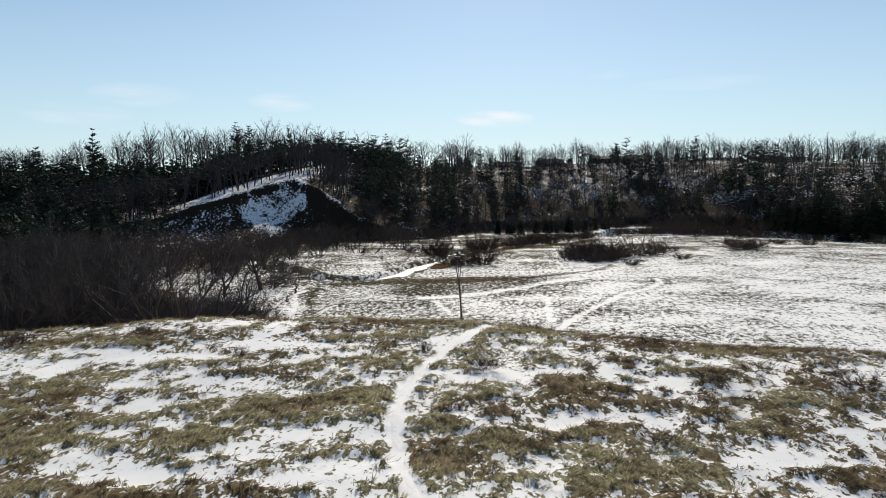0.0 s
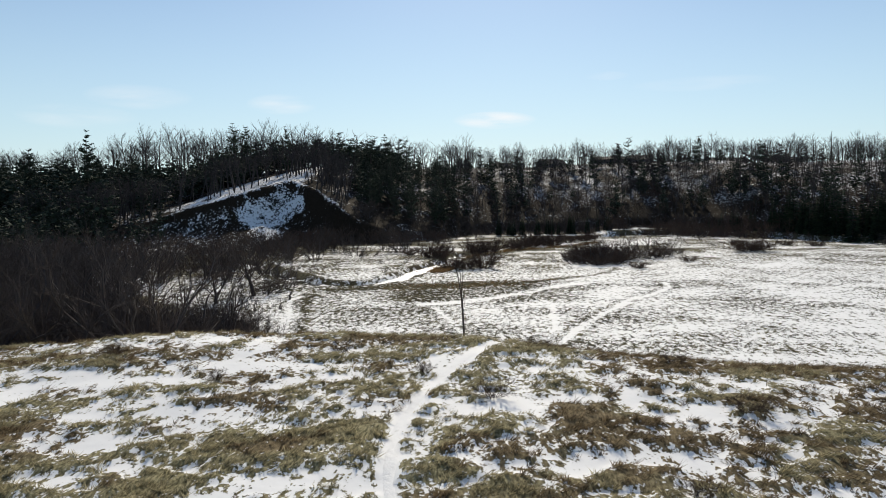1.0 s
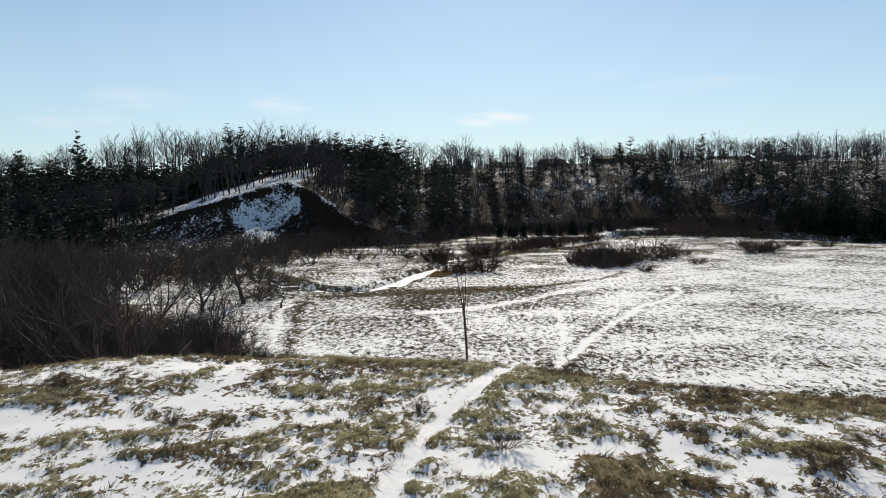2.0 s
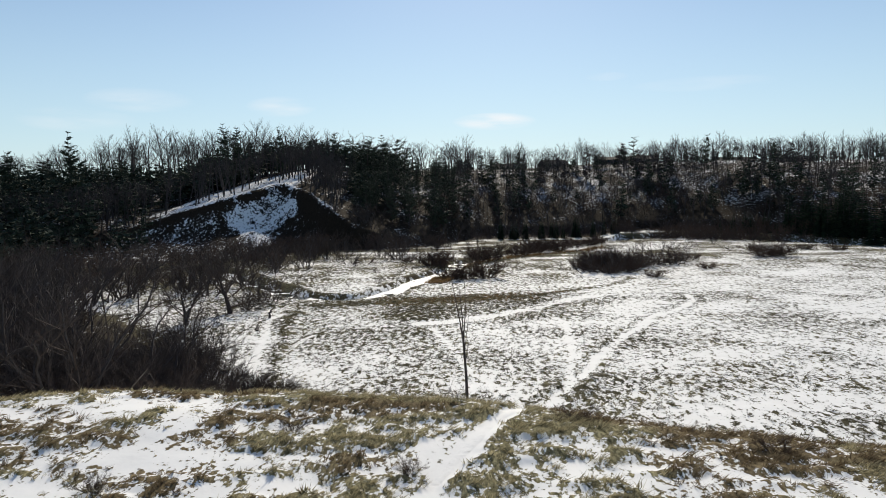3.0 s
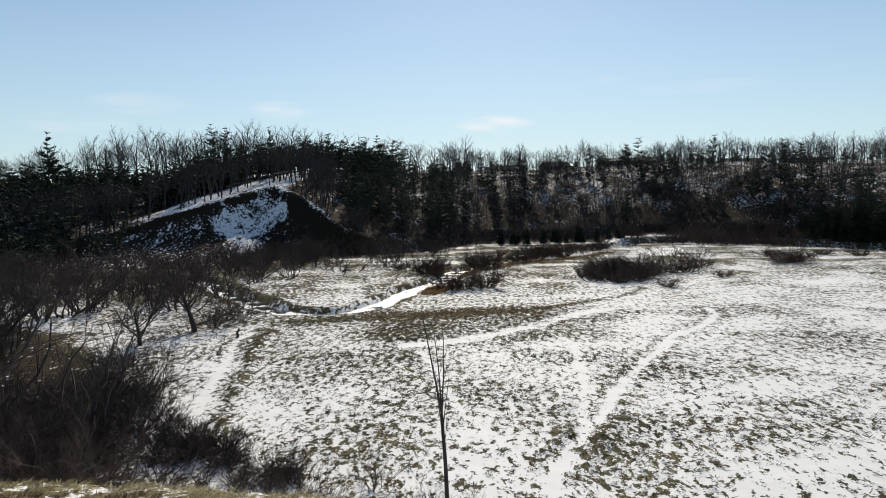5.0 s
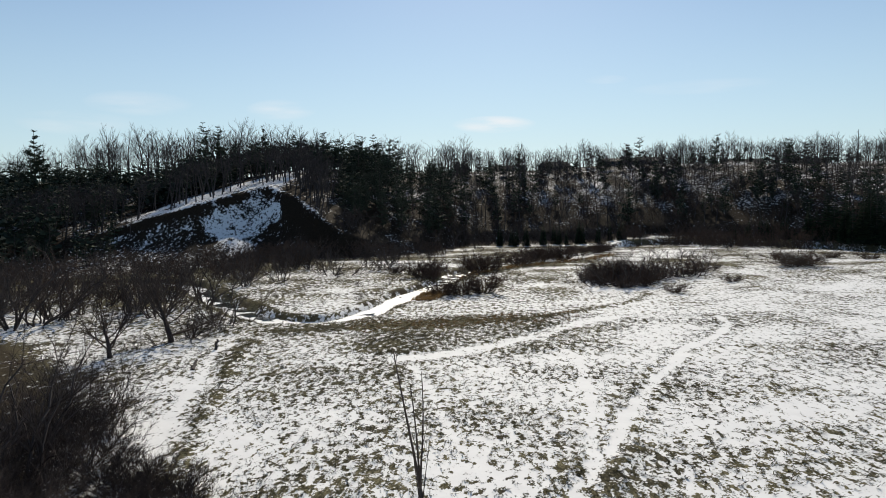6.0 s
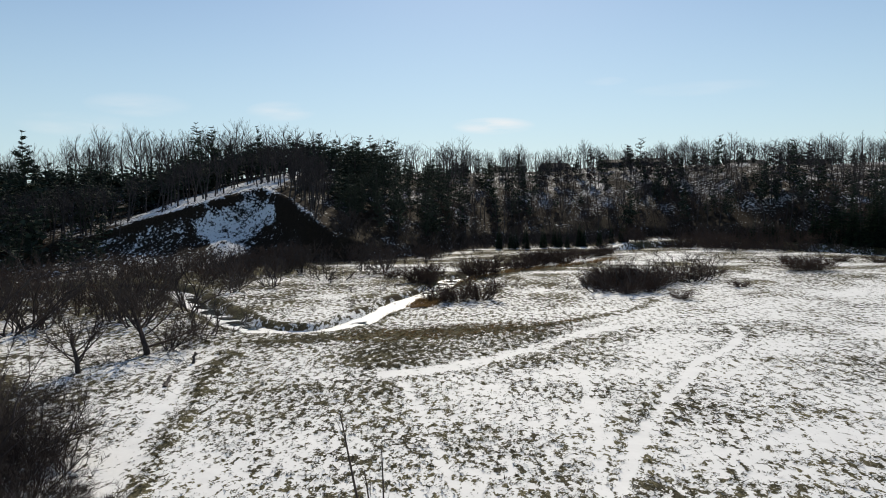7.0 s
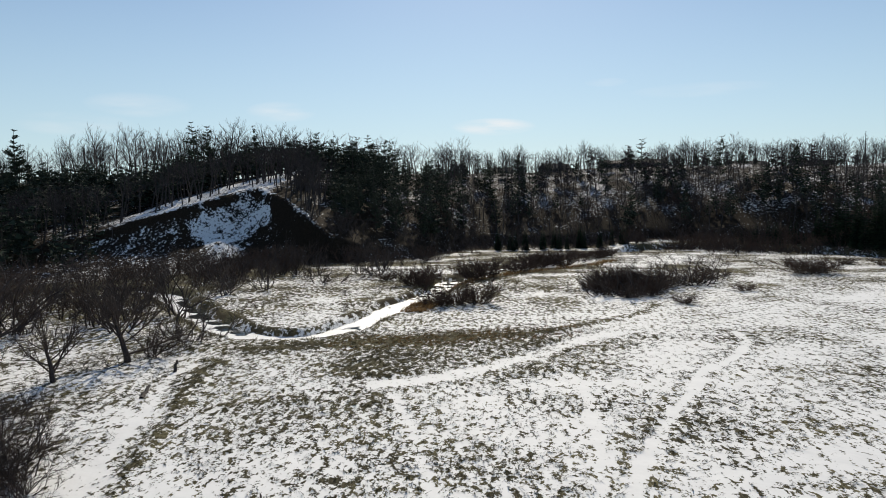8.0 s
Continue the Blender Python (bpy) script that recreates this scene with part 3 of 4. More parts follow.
def bare_tree(seed, h, crown_from=0.4, limbs=12, twig_w=0.055, per=10, subs=3, reach=1.0, stout=1.0, coarse=False, stem=0.82, bend=0.10):
    """Trunk and crown of a leafless broadleaf tree."""
    rng = random.Random(seed)
    trunk, crown = Shape(), Shape()
    pts, radii = limb(trunk, rng, Vector((0, 0, -0.4)), Vector((0, 0, 1)), h * stem, (h * 0.012 + 0.03) * stout, 8, bend, 0.08, 4 if stout < 2 else 7, 0.25)
    twigs(crown, rng, pts[-3:], per, h * 0.10, twig_w)
    for i in range(limbs):
        f = crown_from + (0.97 - crown_from) * (i + rng.random()) / limbs
        x = f * (len(pts) - 1)
        k = min(int(x), len(pts) - 2)
        p, r = pts[k].lerp(pts[k + 1], x - k), radii[k] * 0.45
        a = 2.4 * i + rng.uniform(-0.6, 0.6)
        d = Vector((math.cos(a), math.sin(a), rng.uniform(0.35, 0.95))).normalized()
        g = (f - crown_from) / (1 - crown_from)
        size = h * reach * rng.uniform(0.27, 0.37) * (1.0 - 0.62 * g ** 1.5)
        lp, lr = limb(crown, rng, p, d, size, r, 2 if coarse else 4, 0.20, 0.13)
        twigs(crown, rng, lp, per // 2, size * 0.25, twig_w)
        for j in range(subs):
            q = (0.35 + 0.65 * (j + rng.random()) / subs) * (len(lp) - 1)
            k = min(int(q), len(lp) - 2)
            d2 = ((lp[k + 1] - lp[k]).normalized() + unit(rng) * 0.75 + Vector((0, 0, 0.25))).normalized()
            bp, _ = limb(crown, rng, lp[k].lerp(lp[k + 1], q - k), d2, size * rng.uniform(0.35, 0.55), lr[k] * 0.55, 1 if coarse else 2, 0.22, 0.1)
            twigs(crown, rng, bp, per, size * 0.22, twig_w * 0.85, 0.75)
    return trunk, crown


def shrub(seed, h, stems=9, spread=0.55, twig_w=0.03, per=17, droop=0.0, subs=5, wander=0.33, stout=0.009, segs=5, fine=0.13, coarse=False):
    """Stems and twigs of a leafless multi-stemmed bush."""
    rng = random.Random(seed)
    trunk, crown = Shape(), Shape()
    for i in range(stems):
        a = rng.uniform(0, 2 * math.pi)
        d = Vector((math.cos(a) * spread, math.sin(a) * spread, rng.uniform(0.7, 1.1))).normalized()
        p = Vector((math.cos(a), math.sin(a), 0)) * rng.uniform(0, 0.12) * h
        p.z = -0.3
        pts, radii = limb(trunk, rng, p, d, h * rng.uniform(0.6, 0.95), h * stout + 0.012, segs, wander, droop, 3, 0.3)
        twigs(crown, rng, pts, per // 2, h * 0.16, twig_w)
        for j in range(subs):
            k = rng.randrange(1, len(pts))
            d2 = ((pts[k] - pts[k - 1]).normalized() + unit(rng) * 0.85 + Vector((0, 0, 0.2))).normalized()
            bp, _ = limb(crown, rng, pts[k], d2, h * rng.uniform(0.22, 0.4), radii[k] * 0.55, 1 if coarse else 2, 0.28, 0.08)
            twigs(crown, rng, bp, per, h * fine, twig_w * 0.8)
    return trunk, crown


def pine(seed, h, bare=0.35, reach=0.145, whorls=11, lean=0.0, tufts=16, boughs=True, taper=(0.8, 2.2)):
    """A ragged old pine: bare lower trunk, flat uneven plates of needles."""
    rng = random.Random(seed)
    trunk, crown = Shape(), Shape()
    pts, radii = limb(trunk, rng, Vector((0, 0, -0.4)), Vector((lean, 0, 1)).normalized(), h * 0.99, h * 0.011 + 0.04, 8, 0.05, 0.02, 5, 0.12)
    for i in range(whorls):
        f = bare + (1.0 - bare) * (i + rng.uniform(0, 0.8)) / whorls
        x = min(f, 0.99) * (len(pts) - 1)
        k = min(int(x), len(pts) - 2)
        p = pts[k].lerp(pts[k + 1], x - k)
        for j in range(rng.choice((2, 3, 4, 4))):
            a = rng.uniform(0, 2 * math.pi)
            size = h * reach * rng.uniform(0.45, 1.15) * (1.15 - taper[0] * f ** taper[1])
            d = Vector((math.cos(a), math.sin(a), rng.uniform(0.0, 0.45))).normalized()
            lp, _ = limb(crown if boughs else Shape(), rng, p, d, size, 0.05, 3, 0.15, 0.10)
            for q, near in ((lp[1], 0.6), (lp[2], 0.85), (lp[3], 1.0)):
                for c in range(tufts):
                    o = q + Vector((rng.gauss(0, 0.16), rng.gauss(0, 0.16), rng.gauss(0.03, 0.05))) * size * near
                    u = unit(rng) * size * (0.21 if boughs else 0.42)
                    u.z = abs(u.z) * 0.8
                    w = Vector((rng.uniform(-1, 1), rng.uniform(-1, 1), rng.uniform(-0.3, 0.3))).normalized() * size * (0.095 if boughs else 0.26)
                    crown.leafy(o - w, o + w, o + u + w * 0.5, o + u - w * 0.3)
    return trunk, crown


def spruce(seed, h, reach=0.19, whorls=26):
    """A narrow spruce: drooping sprays in uneven tiers down to the ground."""
    rng = random.Random(seed)
    trunk, crown = Shape(), Shape()
    limb(trunk, rng, Vector((0, 0, -0.3)), Vector((0, 0, 1)), h, h * 0.012 + 0.03, 5, 0.02, 0.02, 4, 0.1)
    for i in range(whorls):
        f = 0.05 + 0.95 * (i + 0.5 * rng.random()) / whorls
        n = 9 if f < 0.7 else 6
        for j in range(n):
            a = 2 * math.pi * (j + rng.random()) / n
            size = h * reach * (1.03 - f) * rng.uniform(0.6, 1.2) + 0.02 * h
            out = Vector((math.cos(a), math.sin(a), 0))
            side = Vector((-out.y, out.x, 0)) * size * rng.uniform(0.16, 0.3)
            p = Vector((0, 0, f * h))
            mid = p + out * size * 0.55 + Vector((0, 0, -0.10 * size))
            tip = p + out * size + Vector((0, 0, rng.uniform(-0.35, -0.05) * size))
            crown.leafy(p, mid - side, tip, mid + side)
            crown.leafy(p + Vector((0, 0, -0.02 * h)), mid + Vector((0, 0, -0.18 * size)), tip, mid + Vector((0, 0, 0.10 * size)))
    return trunk, crown


def kinds(make, seeds, mats, **kw):
    """A few shapes of one kind, each as (trunk arrays, crown arrays, trunk mesh, crown mesh)."""
    out = []
    for s in seeds:
        t, c = make(s, **kw)
        t, c = t.arrays(), c.arrays()
        out.append((t, c, mesh_from("trunk", *t, mats[:1], flat=False), mesh_from("crown", *c, mats[1:])))
    return out


BARE = kinds(bare_tree, (1, 2, 3, 4, 5), [M_BARK, M_TWIG], h=15, crown_from=0.34, limbs=12, subs=6, per=10, twig_w=0.030)
POLE = kinds(bare_tree, (15, 16, 17), [M_BARK, M_TWIG], h=14, crown_from=0.5, limbs=8, subs=2, per=9)
BAREFAR = kinds(bare_tree, (6, 7, 8, 9), [M_BARK, M_TWIG], h=15, limbs=9, subs=3, per=8, twig_w=0.055, coarse=True)
SPREADING = kinds(bare_tree, (28, 29), [M_BARK, M_DARKTWIG], h=6.6, crown_from=0.22, limbs=13, subs=8, per=18, reach=1.75, stout=2.4, twig_w=0.024, stem=0.6, bend=0.2)
OLDTREE = kinds(shrub, (18, 19, 20), [M_BARK, M_DARKTWIG], h=7.2, stems=7, spread=0.62, twig_w=0.024, per=20, subs=10, wander=0.42, droop=0.10, stout=0.014, segs=6, fine=0.105)
DOME = kinds(shrub, (37, 38), [M_BARK, M_WILLOW], h=3, stems=44, spread=0.95, twig_w=0.038, per=22, wander=0.3, stout=0.004, segs=3, subs=3, fine=0.2)
DARKDOME = kinds(shrub, (39, 40), [M_BARK, M_DARKTWIG], h=3, stems=40, spread=0.9, twig_w=0.030, per=20, wander=0.36, stout=0.005, segs=3, subs=3, fine=0.2)
SHRUB = kinds(shrub, (21, 22, 23, 24), [M_BARK, M_DARKTWIG], h=6, spread=0.8, wander=0.48, per=20, subs=6, twig_w=0.027, segs=6)
SHRUBFAR = kinds(shrub, (25, 26, 27), [M_BARK, M_DARKTWIG], h=6, stems=8, subs=4, per=8, twig_w=0.10, segs=3, coarse=True)
WILLOW = kinds(shrub, (31, 32, 33), [M_BARK, M_WILLOW], h=3, stems=28, spread=0.8, twig_w=0.030, per=20, wander=0.3, stout=0.004, segs=3, subs=3, fine=0.22)
CROOKED = kinds(shrub, (34, 35, 36), [M_BARK, M_DARKTWIG], h=5, stems=7, spread=1.9, twig_w=0.03, per=18, wander=0.5, droop=0.12, stout=0.014)
PINE = kinds(pine, (41, 42, 43, 44), [M_BARK, M_NEEDLE], h=17)
TALLPINE = kinds(pine, (45, 46, 47), [M_BARK, M_NEEDLE], h=18, bare=0.5, reach=0.13, whorls=10, tufts=18)
LANDPINE = kinds(pine, (55, 56), [M_BARK, M_NEEDLE], h=17, bare=0.2, reach=0.21, whorls=19, tufts=20, taper=(0.98, 1.1))
LEANPINE = kinds(pine, (48,), [M_BARK, M_NEEDLE], h=17, bare=0.45, reach=0.13, lean=-0.16)
FULLPINE = kinds(pine, (49, 50, 51), [M_BARK, M_NEEDLE], h=17, bare=0.10, reach=0.18, whorls=14, tufts=8)
FARPINE = kinds(pine, (52, 53, 54), [M_BARK, M_NEEDLE], h=17, bare=0.05, reach=0.20, whorls=12, tufts=2, boughs=False)
SPRUCE = kinds(spruce, (61, 62, 63), [M_BARK, M_SPRUCE], h=12)


def plant(name, shape, x, y, size=1.0, turn=None, label="", category="tree", group="", rng=random, tall=1.0, wide=1.0):
    """One plant as a thing: an Empty at its foot with trunk and crown."""
    root = new(name)
    root.matrix_world = pose(x, y, float(land(x, y)), 0, 0, rng.uniform(0, 360) if turn is None else turn) @ Matrix.Diagonal((size * wide, size * wide, size * tall, 1))
    for part_name, me in (("trunk" if category == "tree" else "stem", shape[2]), ("crown", shape[3])):
        ob = new(part_name, me)
        ob.parent = root
    return tagged(root, label, category, group)


def stuff(name, shapes, spots, mats, label, category, rng):
    """Many plants that nobody could count, joined into one mesh."""
    V, F, I, base = [], [], [], 0
    for x, y, size, wide in spots:
        t, c = shapes[rng.randrange(len(shapes))][:2]
        a = rng.uniform(0, 6.283)
        ca, sa = math.cos(a) * size * wide, math.sin(a) * size * wide
        o = np.array([x, y, float(land(x, y))], np.float32)
        turn = np.array([[ca, sa, 0], [-sa, ca, 0], [0, 0, size]], np.float32)
        for mi, (v, f) in enumerate((t, c)):
            V.append(v @ turn + o)
            F.append(f + base)
            I.append(np.full(len(f), mi))
            base += len(v)
    me = mesh_from(name, np.concatenate(V), np.concatenate(F), mats, np.concatenate(I))
    return tagged(new(name, me), label, category, kind="stuff")


# ---- plants: where they stand ----
rng = random.Random(7)


def sow(count, xr, yr, keep, gap, taken):
    """Random spots in a rectangle that pass keep(x, y) and keep their distance."""
    out = []
    for _ in range(count * 12):
        if len(out) >= count:
            break
        x, y = rng.uniform(*xr), rng.uniform(*yr)
        if keep(x, y) and all((x - a) ** 2 + (y - b) ** 2 > gap * gap for a, b in taken):
            out.append((x, y))
            taken.append((x, y))
    return out


def foot(x):
    return float(np.interp(x, HX, H_FOOT))


def rim(x):
    return float(np.interp(x, HX, H_RIM))


# landmark pines on the skyline: x, y, height, shapes, label
for x, y, top, kind, label in [
        (-119.5, 226.5, 34.9, LANDPINE[0], "tall dark pine rising alone above the bare wood"),
        (-83.5, 257.0, 39.5, TALLPINE[0], "old pine with a high ragged crown on the hilltop"), (-80.0, 261.0, 38.8, TALLPINE[1], "old pine with a high ragged crown on the hilltop"),
        (-66.5, 268.0, 39.2, LEANPINE[0], "leaning pine above the eroded bank"), (-60.0, 274, 36.5, PINE[0], "slender pine above the eroded bank"),
        (-51.2, 276.5, 37.8, PINE[1], "ragged pine standing in the hill wood"), (-46.0, 279, 36.6, PINE[2], "ragged pine standing in the hill wood"),
        (-41.0, 281, 36.4, TALLPINE[2], "ragged pine standing in the hill wood"), (-38.0, 277, 36.2, PINE[3], "ragged pine standing in the hill wood"), (-34.5, 280, 36.8, PINE[0], "ragged pine standing in the hill wood"),
        (-30.5, 280, 35.3, PINE[1], "ragged pine standing in the hill wood"), (-26.5, 276, 34.4, FULLPINE[1], "broad dark pine at the edge of the wood"),
        (-137, 225, 29.5, LANDPINE[1], "pine rising above the bare wood"), (-146, 222, 27.5, FULLPINE[2], "pine rising above the bare wood"),
        (0.9, 450, 43.0, TALLPINE[2], "distant pine on the plateau"), (62.2, 340, 36.0, TALLPINE[0], "flat-topped pine on the valley slope"),
        (117.6, 362, 38.8, TALLPINE[1], "slim pine above the valley slope")]:
    z = float(land(x, y))
    plant("pine_tree", kind, x, y, (top - z) / (18.0 if any(kind is k for k in TALLPINE) else 17.0), label=label, rng=rng)
for x, y, top in [(99.4, 380, 40.2), (105, 382, 36.5), (109, 378, 37.0), (114, 384, 38.8), (95, 386, 36), (121, 384, 36.5), (90, 372, 35.0)]:
    plant("spruce_tree", SPRUCE[int(x) % 3], x, y, (top - float(land(x, y))) / 12.0, label="pointed dark spruce on the skyline", rng=rng, wide=0.75)

# dead snag with stubs of branches
def build_snag(x, y, top):
    h = top - float(land(x, y))
    r = random.Random(3)
    t = Shape()
    pts, _ = limb(t, r, Vector((0, 0, -0.5)), Vector((0, 0, 1)), h + 0.5, 0.32, 8, 0.015, 0, 5, 0.25)
    root = new("dead_tree")
    root.matrix_world = pose(x, y, float(land(x, y)))
    new("trunk", mesh_from("trunk", *t.arrays(), [M_BARK], flat=False)).parent = root
    for k in range(14):
        p = pts[0].lerp(pts[-1], 0.45 + 0.04 * k)
        a = r.uniform(0, 6.28)
        c = Shape()
        limb(c, r, p, Vector((math.cos(a), math.sin(a), 0.15)), r.uniform(0.6, 1.9), 0.08, 2, 0.1, 0)
        new("branch", mesh_from("branch", *c.arrays(), [M_BARK])).parent = root
    tagged(root, "tall thin dead tree with short broken branches", "tree")


build_snag(164.4, 360.4, 42.5)

# bare skyline trees
taken = []
spots = sow(90, (-200, -52), (262, 322), lambda x, y: y > rim(x) + 34, 3.2, taken)
for x, y in spots[:66]:
    plant("bare_tree", rng.choice(BARE), x, y, rng.uniform(1.05, 1.4) * float(np.interp(x, [-180, -150, -128, -100, -75, -60], [0.70, 0.88, 1.18, 1.26, 1.06, 0.80])), label="tall leafless tree on the wooded hill", group="bare trees on the hilltop", rng=rng)
spots = sow(85, (-22, 215), (345, 398), lambda x, y: True, 4.0, taken)
for x, y in spots:
    plant("bare_tree", rng.choice(BARE), x, y, rng.uniform(0.8, 1.15) * (0.44 + 0.48 * float(smooth((fbm(np.array(x / 15), np.array(y / 60), 207, 2) - 0.32) / 0.34))), label="leafless tree on the plateau edge", group="bare trees on the plateau", rng=rng)
plant("bare_tree", BARE[2], -7.3, 380, 1.25, label="large pale leafless tree above the valley", rng=rng)
spots = sow(135, (-220, -50), (290, 350), lambda x, y: True, 2.4, taken)
stuff("hilltop_wood", BAREFAR, [(x, y, rng.uniform(1.0, 1.35) * float(np.interp(x, [-190, -155, -128, -100, -75, -60], [0.66, 0.82, 1.12, 1.2, 1.0, 0.72])), 1.0) for x, y in spots], [M_BARK, M_TWIG], "dense leafless wood on the hilltop", "wood", rng)
spots = sow(46, (-62, 2), (296, 352), lambda x, y: y > rim(x) + 45, 2.8, taken)
stuff("valley_wood", BAREFAR, [(x, y, rng.uniform(0.75, 1.15), 1.0) for x, y in spots], [M_BARK, M_TWIG], "leafless wood between the hill and the plateau", "wood", rng)
spots = sow(75, (-40, 240), (385, 450), lambda x, y: True, 3.0, taken)
stuff("plateau_wood", BAREFAR, [(x, y, rng.uniform(0.6, 0.9), 1.0) for x, y in spots], [M_BARK, M_TWIG], "leafless wood on the plateau behind the houses", "wood", rng)

spots = sow(110, (-16, 225), (338, 384), lambda x, y: True, 2.4, [])
spots += sow(60, (-40, 4), (288, 345), lambda x, y: y > rim(x) + 30, 2.2, [])
stuff("plateau_wood", FARPINE + BAREFAR[:1], [(x, y, rng.uniform(0.26, 0.42), 1.3) for x, y in spots], [M_BARK, M_NEEDLE], "low dark conifers along the plateau edge", "wood", rng)

# thin trees standing on the snowy strip above the bank
spots = sow(175, (-128, -40), (195, 295), lambda x, y: rim(x) + 1.5 < y < rim(x) + np.interp(x, [-130, -95, -80, -62, -45], [16, 26, 38, 44, 32]), 1.4, taken)
stuff("strip_wood", POLE, [(x, y, rng.uniform(0.7, 1.0), 1.35) for x, y in spots[70:]], [M_BARK, M_TWIG], "thin leafless trees crowded on the snowy hillside", "wood", rng)
for x, y in spots[:70]:
    plant("bare_tree", rng.choice(POLE), x, y, rng.uniform(0.7, 1.0), wide=1.35, label="thin leafless tree on the snowy hillside", group="trees above the bank", rng=rng)

# dark wood behind the strip, and conifers of the hill
spots = sow(370, (-200, -34), (215, 325), lambda x, y: y > rim(x) + np.interp(x, [-130, -95, -80, -62, -45], [14, 25, 39, 46, 22]) and y < rim(x) + 110, 1.9, [])
stuff("hill_wood", FARPINE, [(x, y, rng.uniform(0.34, 0.54) + 0.09 * float(smooth((-x - 78) / 12)) + 0.20 * float(smooth((y - rim(x) - 45) / 30) * smooth((x + 108) / 12)), 1.4) for x, y in spots], [M_BARK, M_NEEDLE], "dense dark conifers covering the hill", "wood", rng)
spots = sow(115, (-200, -96), (130, 215), lambda x, y: y > foot(x) + 8, 2.4, [])
stuff("hill_wood", FARPINE, [(x, y, rng.uniform(0.5, 0.8), 1.2) for x, y in spots], [M_BARK, M_NEEDLE], "dark conifers on the lower hillside", "wood", rng)
spots = sow(85, (-135, -84), (150, 214), lambda x, y: foot(x) - 12 < y < rim(x) + 8, 2.2, [])
stuff("hill_wood", FARPINE[:2] + BAREFAR, [(x, y, rng.uniform(0.42, 0.66) * (0.8 if x > -98 else 1.0), 1.1) for x, y in spots], [M_BARK, M_NEEDLE], "dark mixed wood at the end of the bank", "wood", rng)
spots = sow(72, (-46, -4), (222, 296), lambda x, y: y > rim(x) + 3, 2.6, taken)
for x, y in spots:
    plant("pine_tree", rng.choice(FULLPINE), x, y, rng.uniform(0.42, 0.6) + 0.18 * float(smooth((x + 36) / 6)), label="dark pine in the dense wood at the valley side", group="pines of the valley side", rng=rng)

# valley slope: bare trunks and conifers
spots = sow(560, (-14, 225), (235, 385), lambda x, y: y > rim(x) - 3, 2.6, taken)
for x, y in spots[:50]:
    plant("bare_tree", rng.choice(BARE), x, y, rng.uniform(0.7, 0.95), label="slender leafless tree on the snowy valley slope", group="bare trees of the slope", rng=rng)
stuff("slope_wood", BAREFAR, [(x, y, rng.uniform(0.6, 0.95), 1.0) for x, y in spots[50:]], [M_BARK, M_TWIG], "dense leafless wood on the valley slope", "wood", rng)
spots = sow(34, (0, 215), (220, 360), lambda x, y: rim(x) - 2 < y < rim(x) + 62 and not (20 < x < 64 and rng.random() < 0.8), 3.6, taken)
for x, y in spots:
    plant("pine_tree", rng.choice(FULLPINE), x, y, rng.uniform(0.7, 1.0), label="dark pine among bare trees on the slope", group="pines of the slope", rng=rng)
spots = sow(95, (-14, 190), (225, 365), lambda x, y: rim(x) + 2 < y < rim(x) + 52 and not (20 < x < 64 and rng.random() < 0.8), 2.6, [])
stuff("slope_wood", FARPINE, [(x, y, rng.uniform(0.3, 0.62), 1.1) for x, y in spots], [M_BARK, M_NEEDLE], "dark conifers among bare trees on the slope", "wood", rng)

spots = sow(120, (-16, 210), (290, 384), lambda x, y: rim(x) + 44 < y < rim(x) + 106, 2.2, [])
stuff("slope_wood", BAREFAR + FARPINE[:1], [(x, y, rng.uniform(0.35, 0.72), 1.2) for x, y in spots], [M_BARK, M_TWIG], "dense wood under the plateau edge", "wood", rng)

spots = sow(150, (60, 225), (265, 372), lambda x, y: rim(x) + 18 < y < rim(x) + 88, 2.4, [])
stuff("slope_wood", BAREFAR, [(x, y, rng.uniform(0.4, 0.75), 1.1) for x, y in spots], [M_BARK, M_TWIG], "thin leafless wood high on the valley slope", "wood", rng)

# brush along the foot of the slopes
spots = sow(75, (-150, -20), (140, 230), lambda x, y: foot(x) - 4 < y < foot(x) + (18 if x > -50 or x < -84 else 3), 1.8, [])
spots += sow(145, (-20, 130), (205, 375), lambda x, y: foot(x) - 4 < y < foot(x) + 20 and clearing(x, y) < 0.15, 1.9, [])
spots += sow(70, (-12, 115), (195, 268), lambda x, y: foot(x) - 26 < y < foot(x) - 3 and float(fbm(np.array(x / 13), np.array(y / 6), 201, 2)) > 0.56 and polyline_distance(x, y, CREEK) > 2.5, 1.5, [])
stuff("foot_brush", SHRUBFAR, [(x, y, rng.uniform(0.55, 1.0) * (0.5 if x > -20 and y < foot(x) - 3 else 1.0), 1.15) for x, y in spots], [M_BARK, M_DARKTWIG], "dark tangled brush along the foot of the slopes", "brush", rng)

spots = sow(150, (44, 94), (222, 262), lambda x, y: np.interp(x, [44, 60, 72, 84, 94], [252, 244, 236, 230, 224]) < y < foot(x) and clearing(x, y) < 0.15 and polyline_distance(x, y, CREEK) > 3.0, 1.6, [])
spots += sow(40, (-60, -8), (176, 222), lambda x, y: y > 176 + 0.75 * (x + 52) and y < foot(x) + 4 and float(fbm(np.array(x / 9), np.array(y / 9), 203, 2)) > 0.42, 1.7, [])
spots += sow(105, (-30, 150), (235, 330), lambda x, y: rim(x) < y < rim(x) + 36 and clearing(x, y) < 0.15, 2.0, [])
stuff("valley_brush", SHRUBFAR, [(x, y, rng.uniform(0.45, 0.9) * (1.35 if y > rim(x) else 1.0), 1.15) for x, y in spots], [M_BARK, M_WILLOW], "brown leafless brush along the foot of the valley slope", "brush", rng)

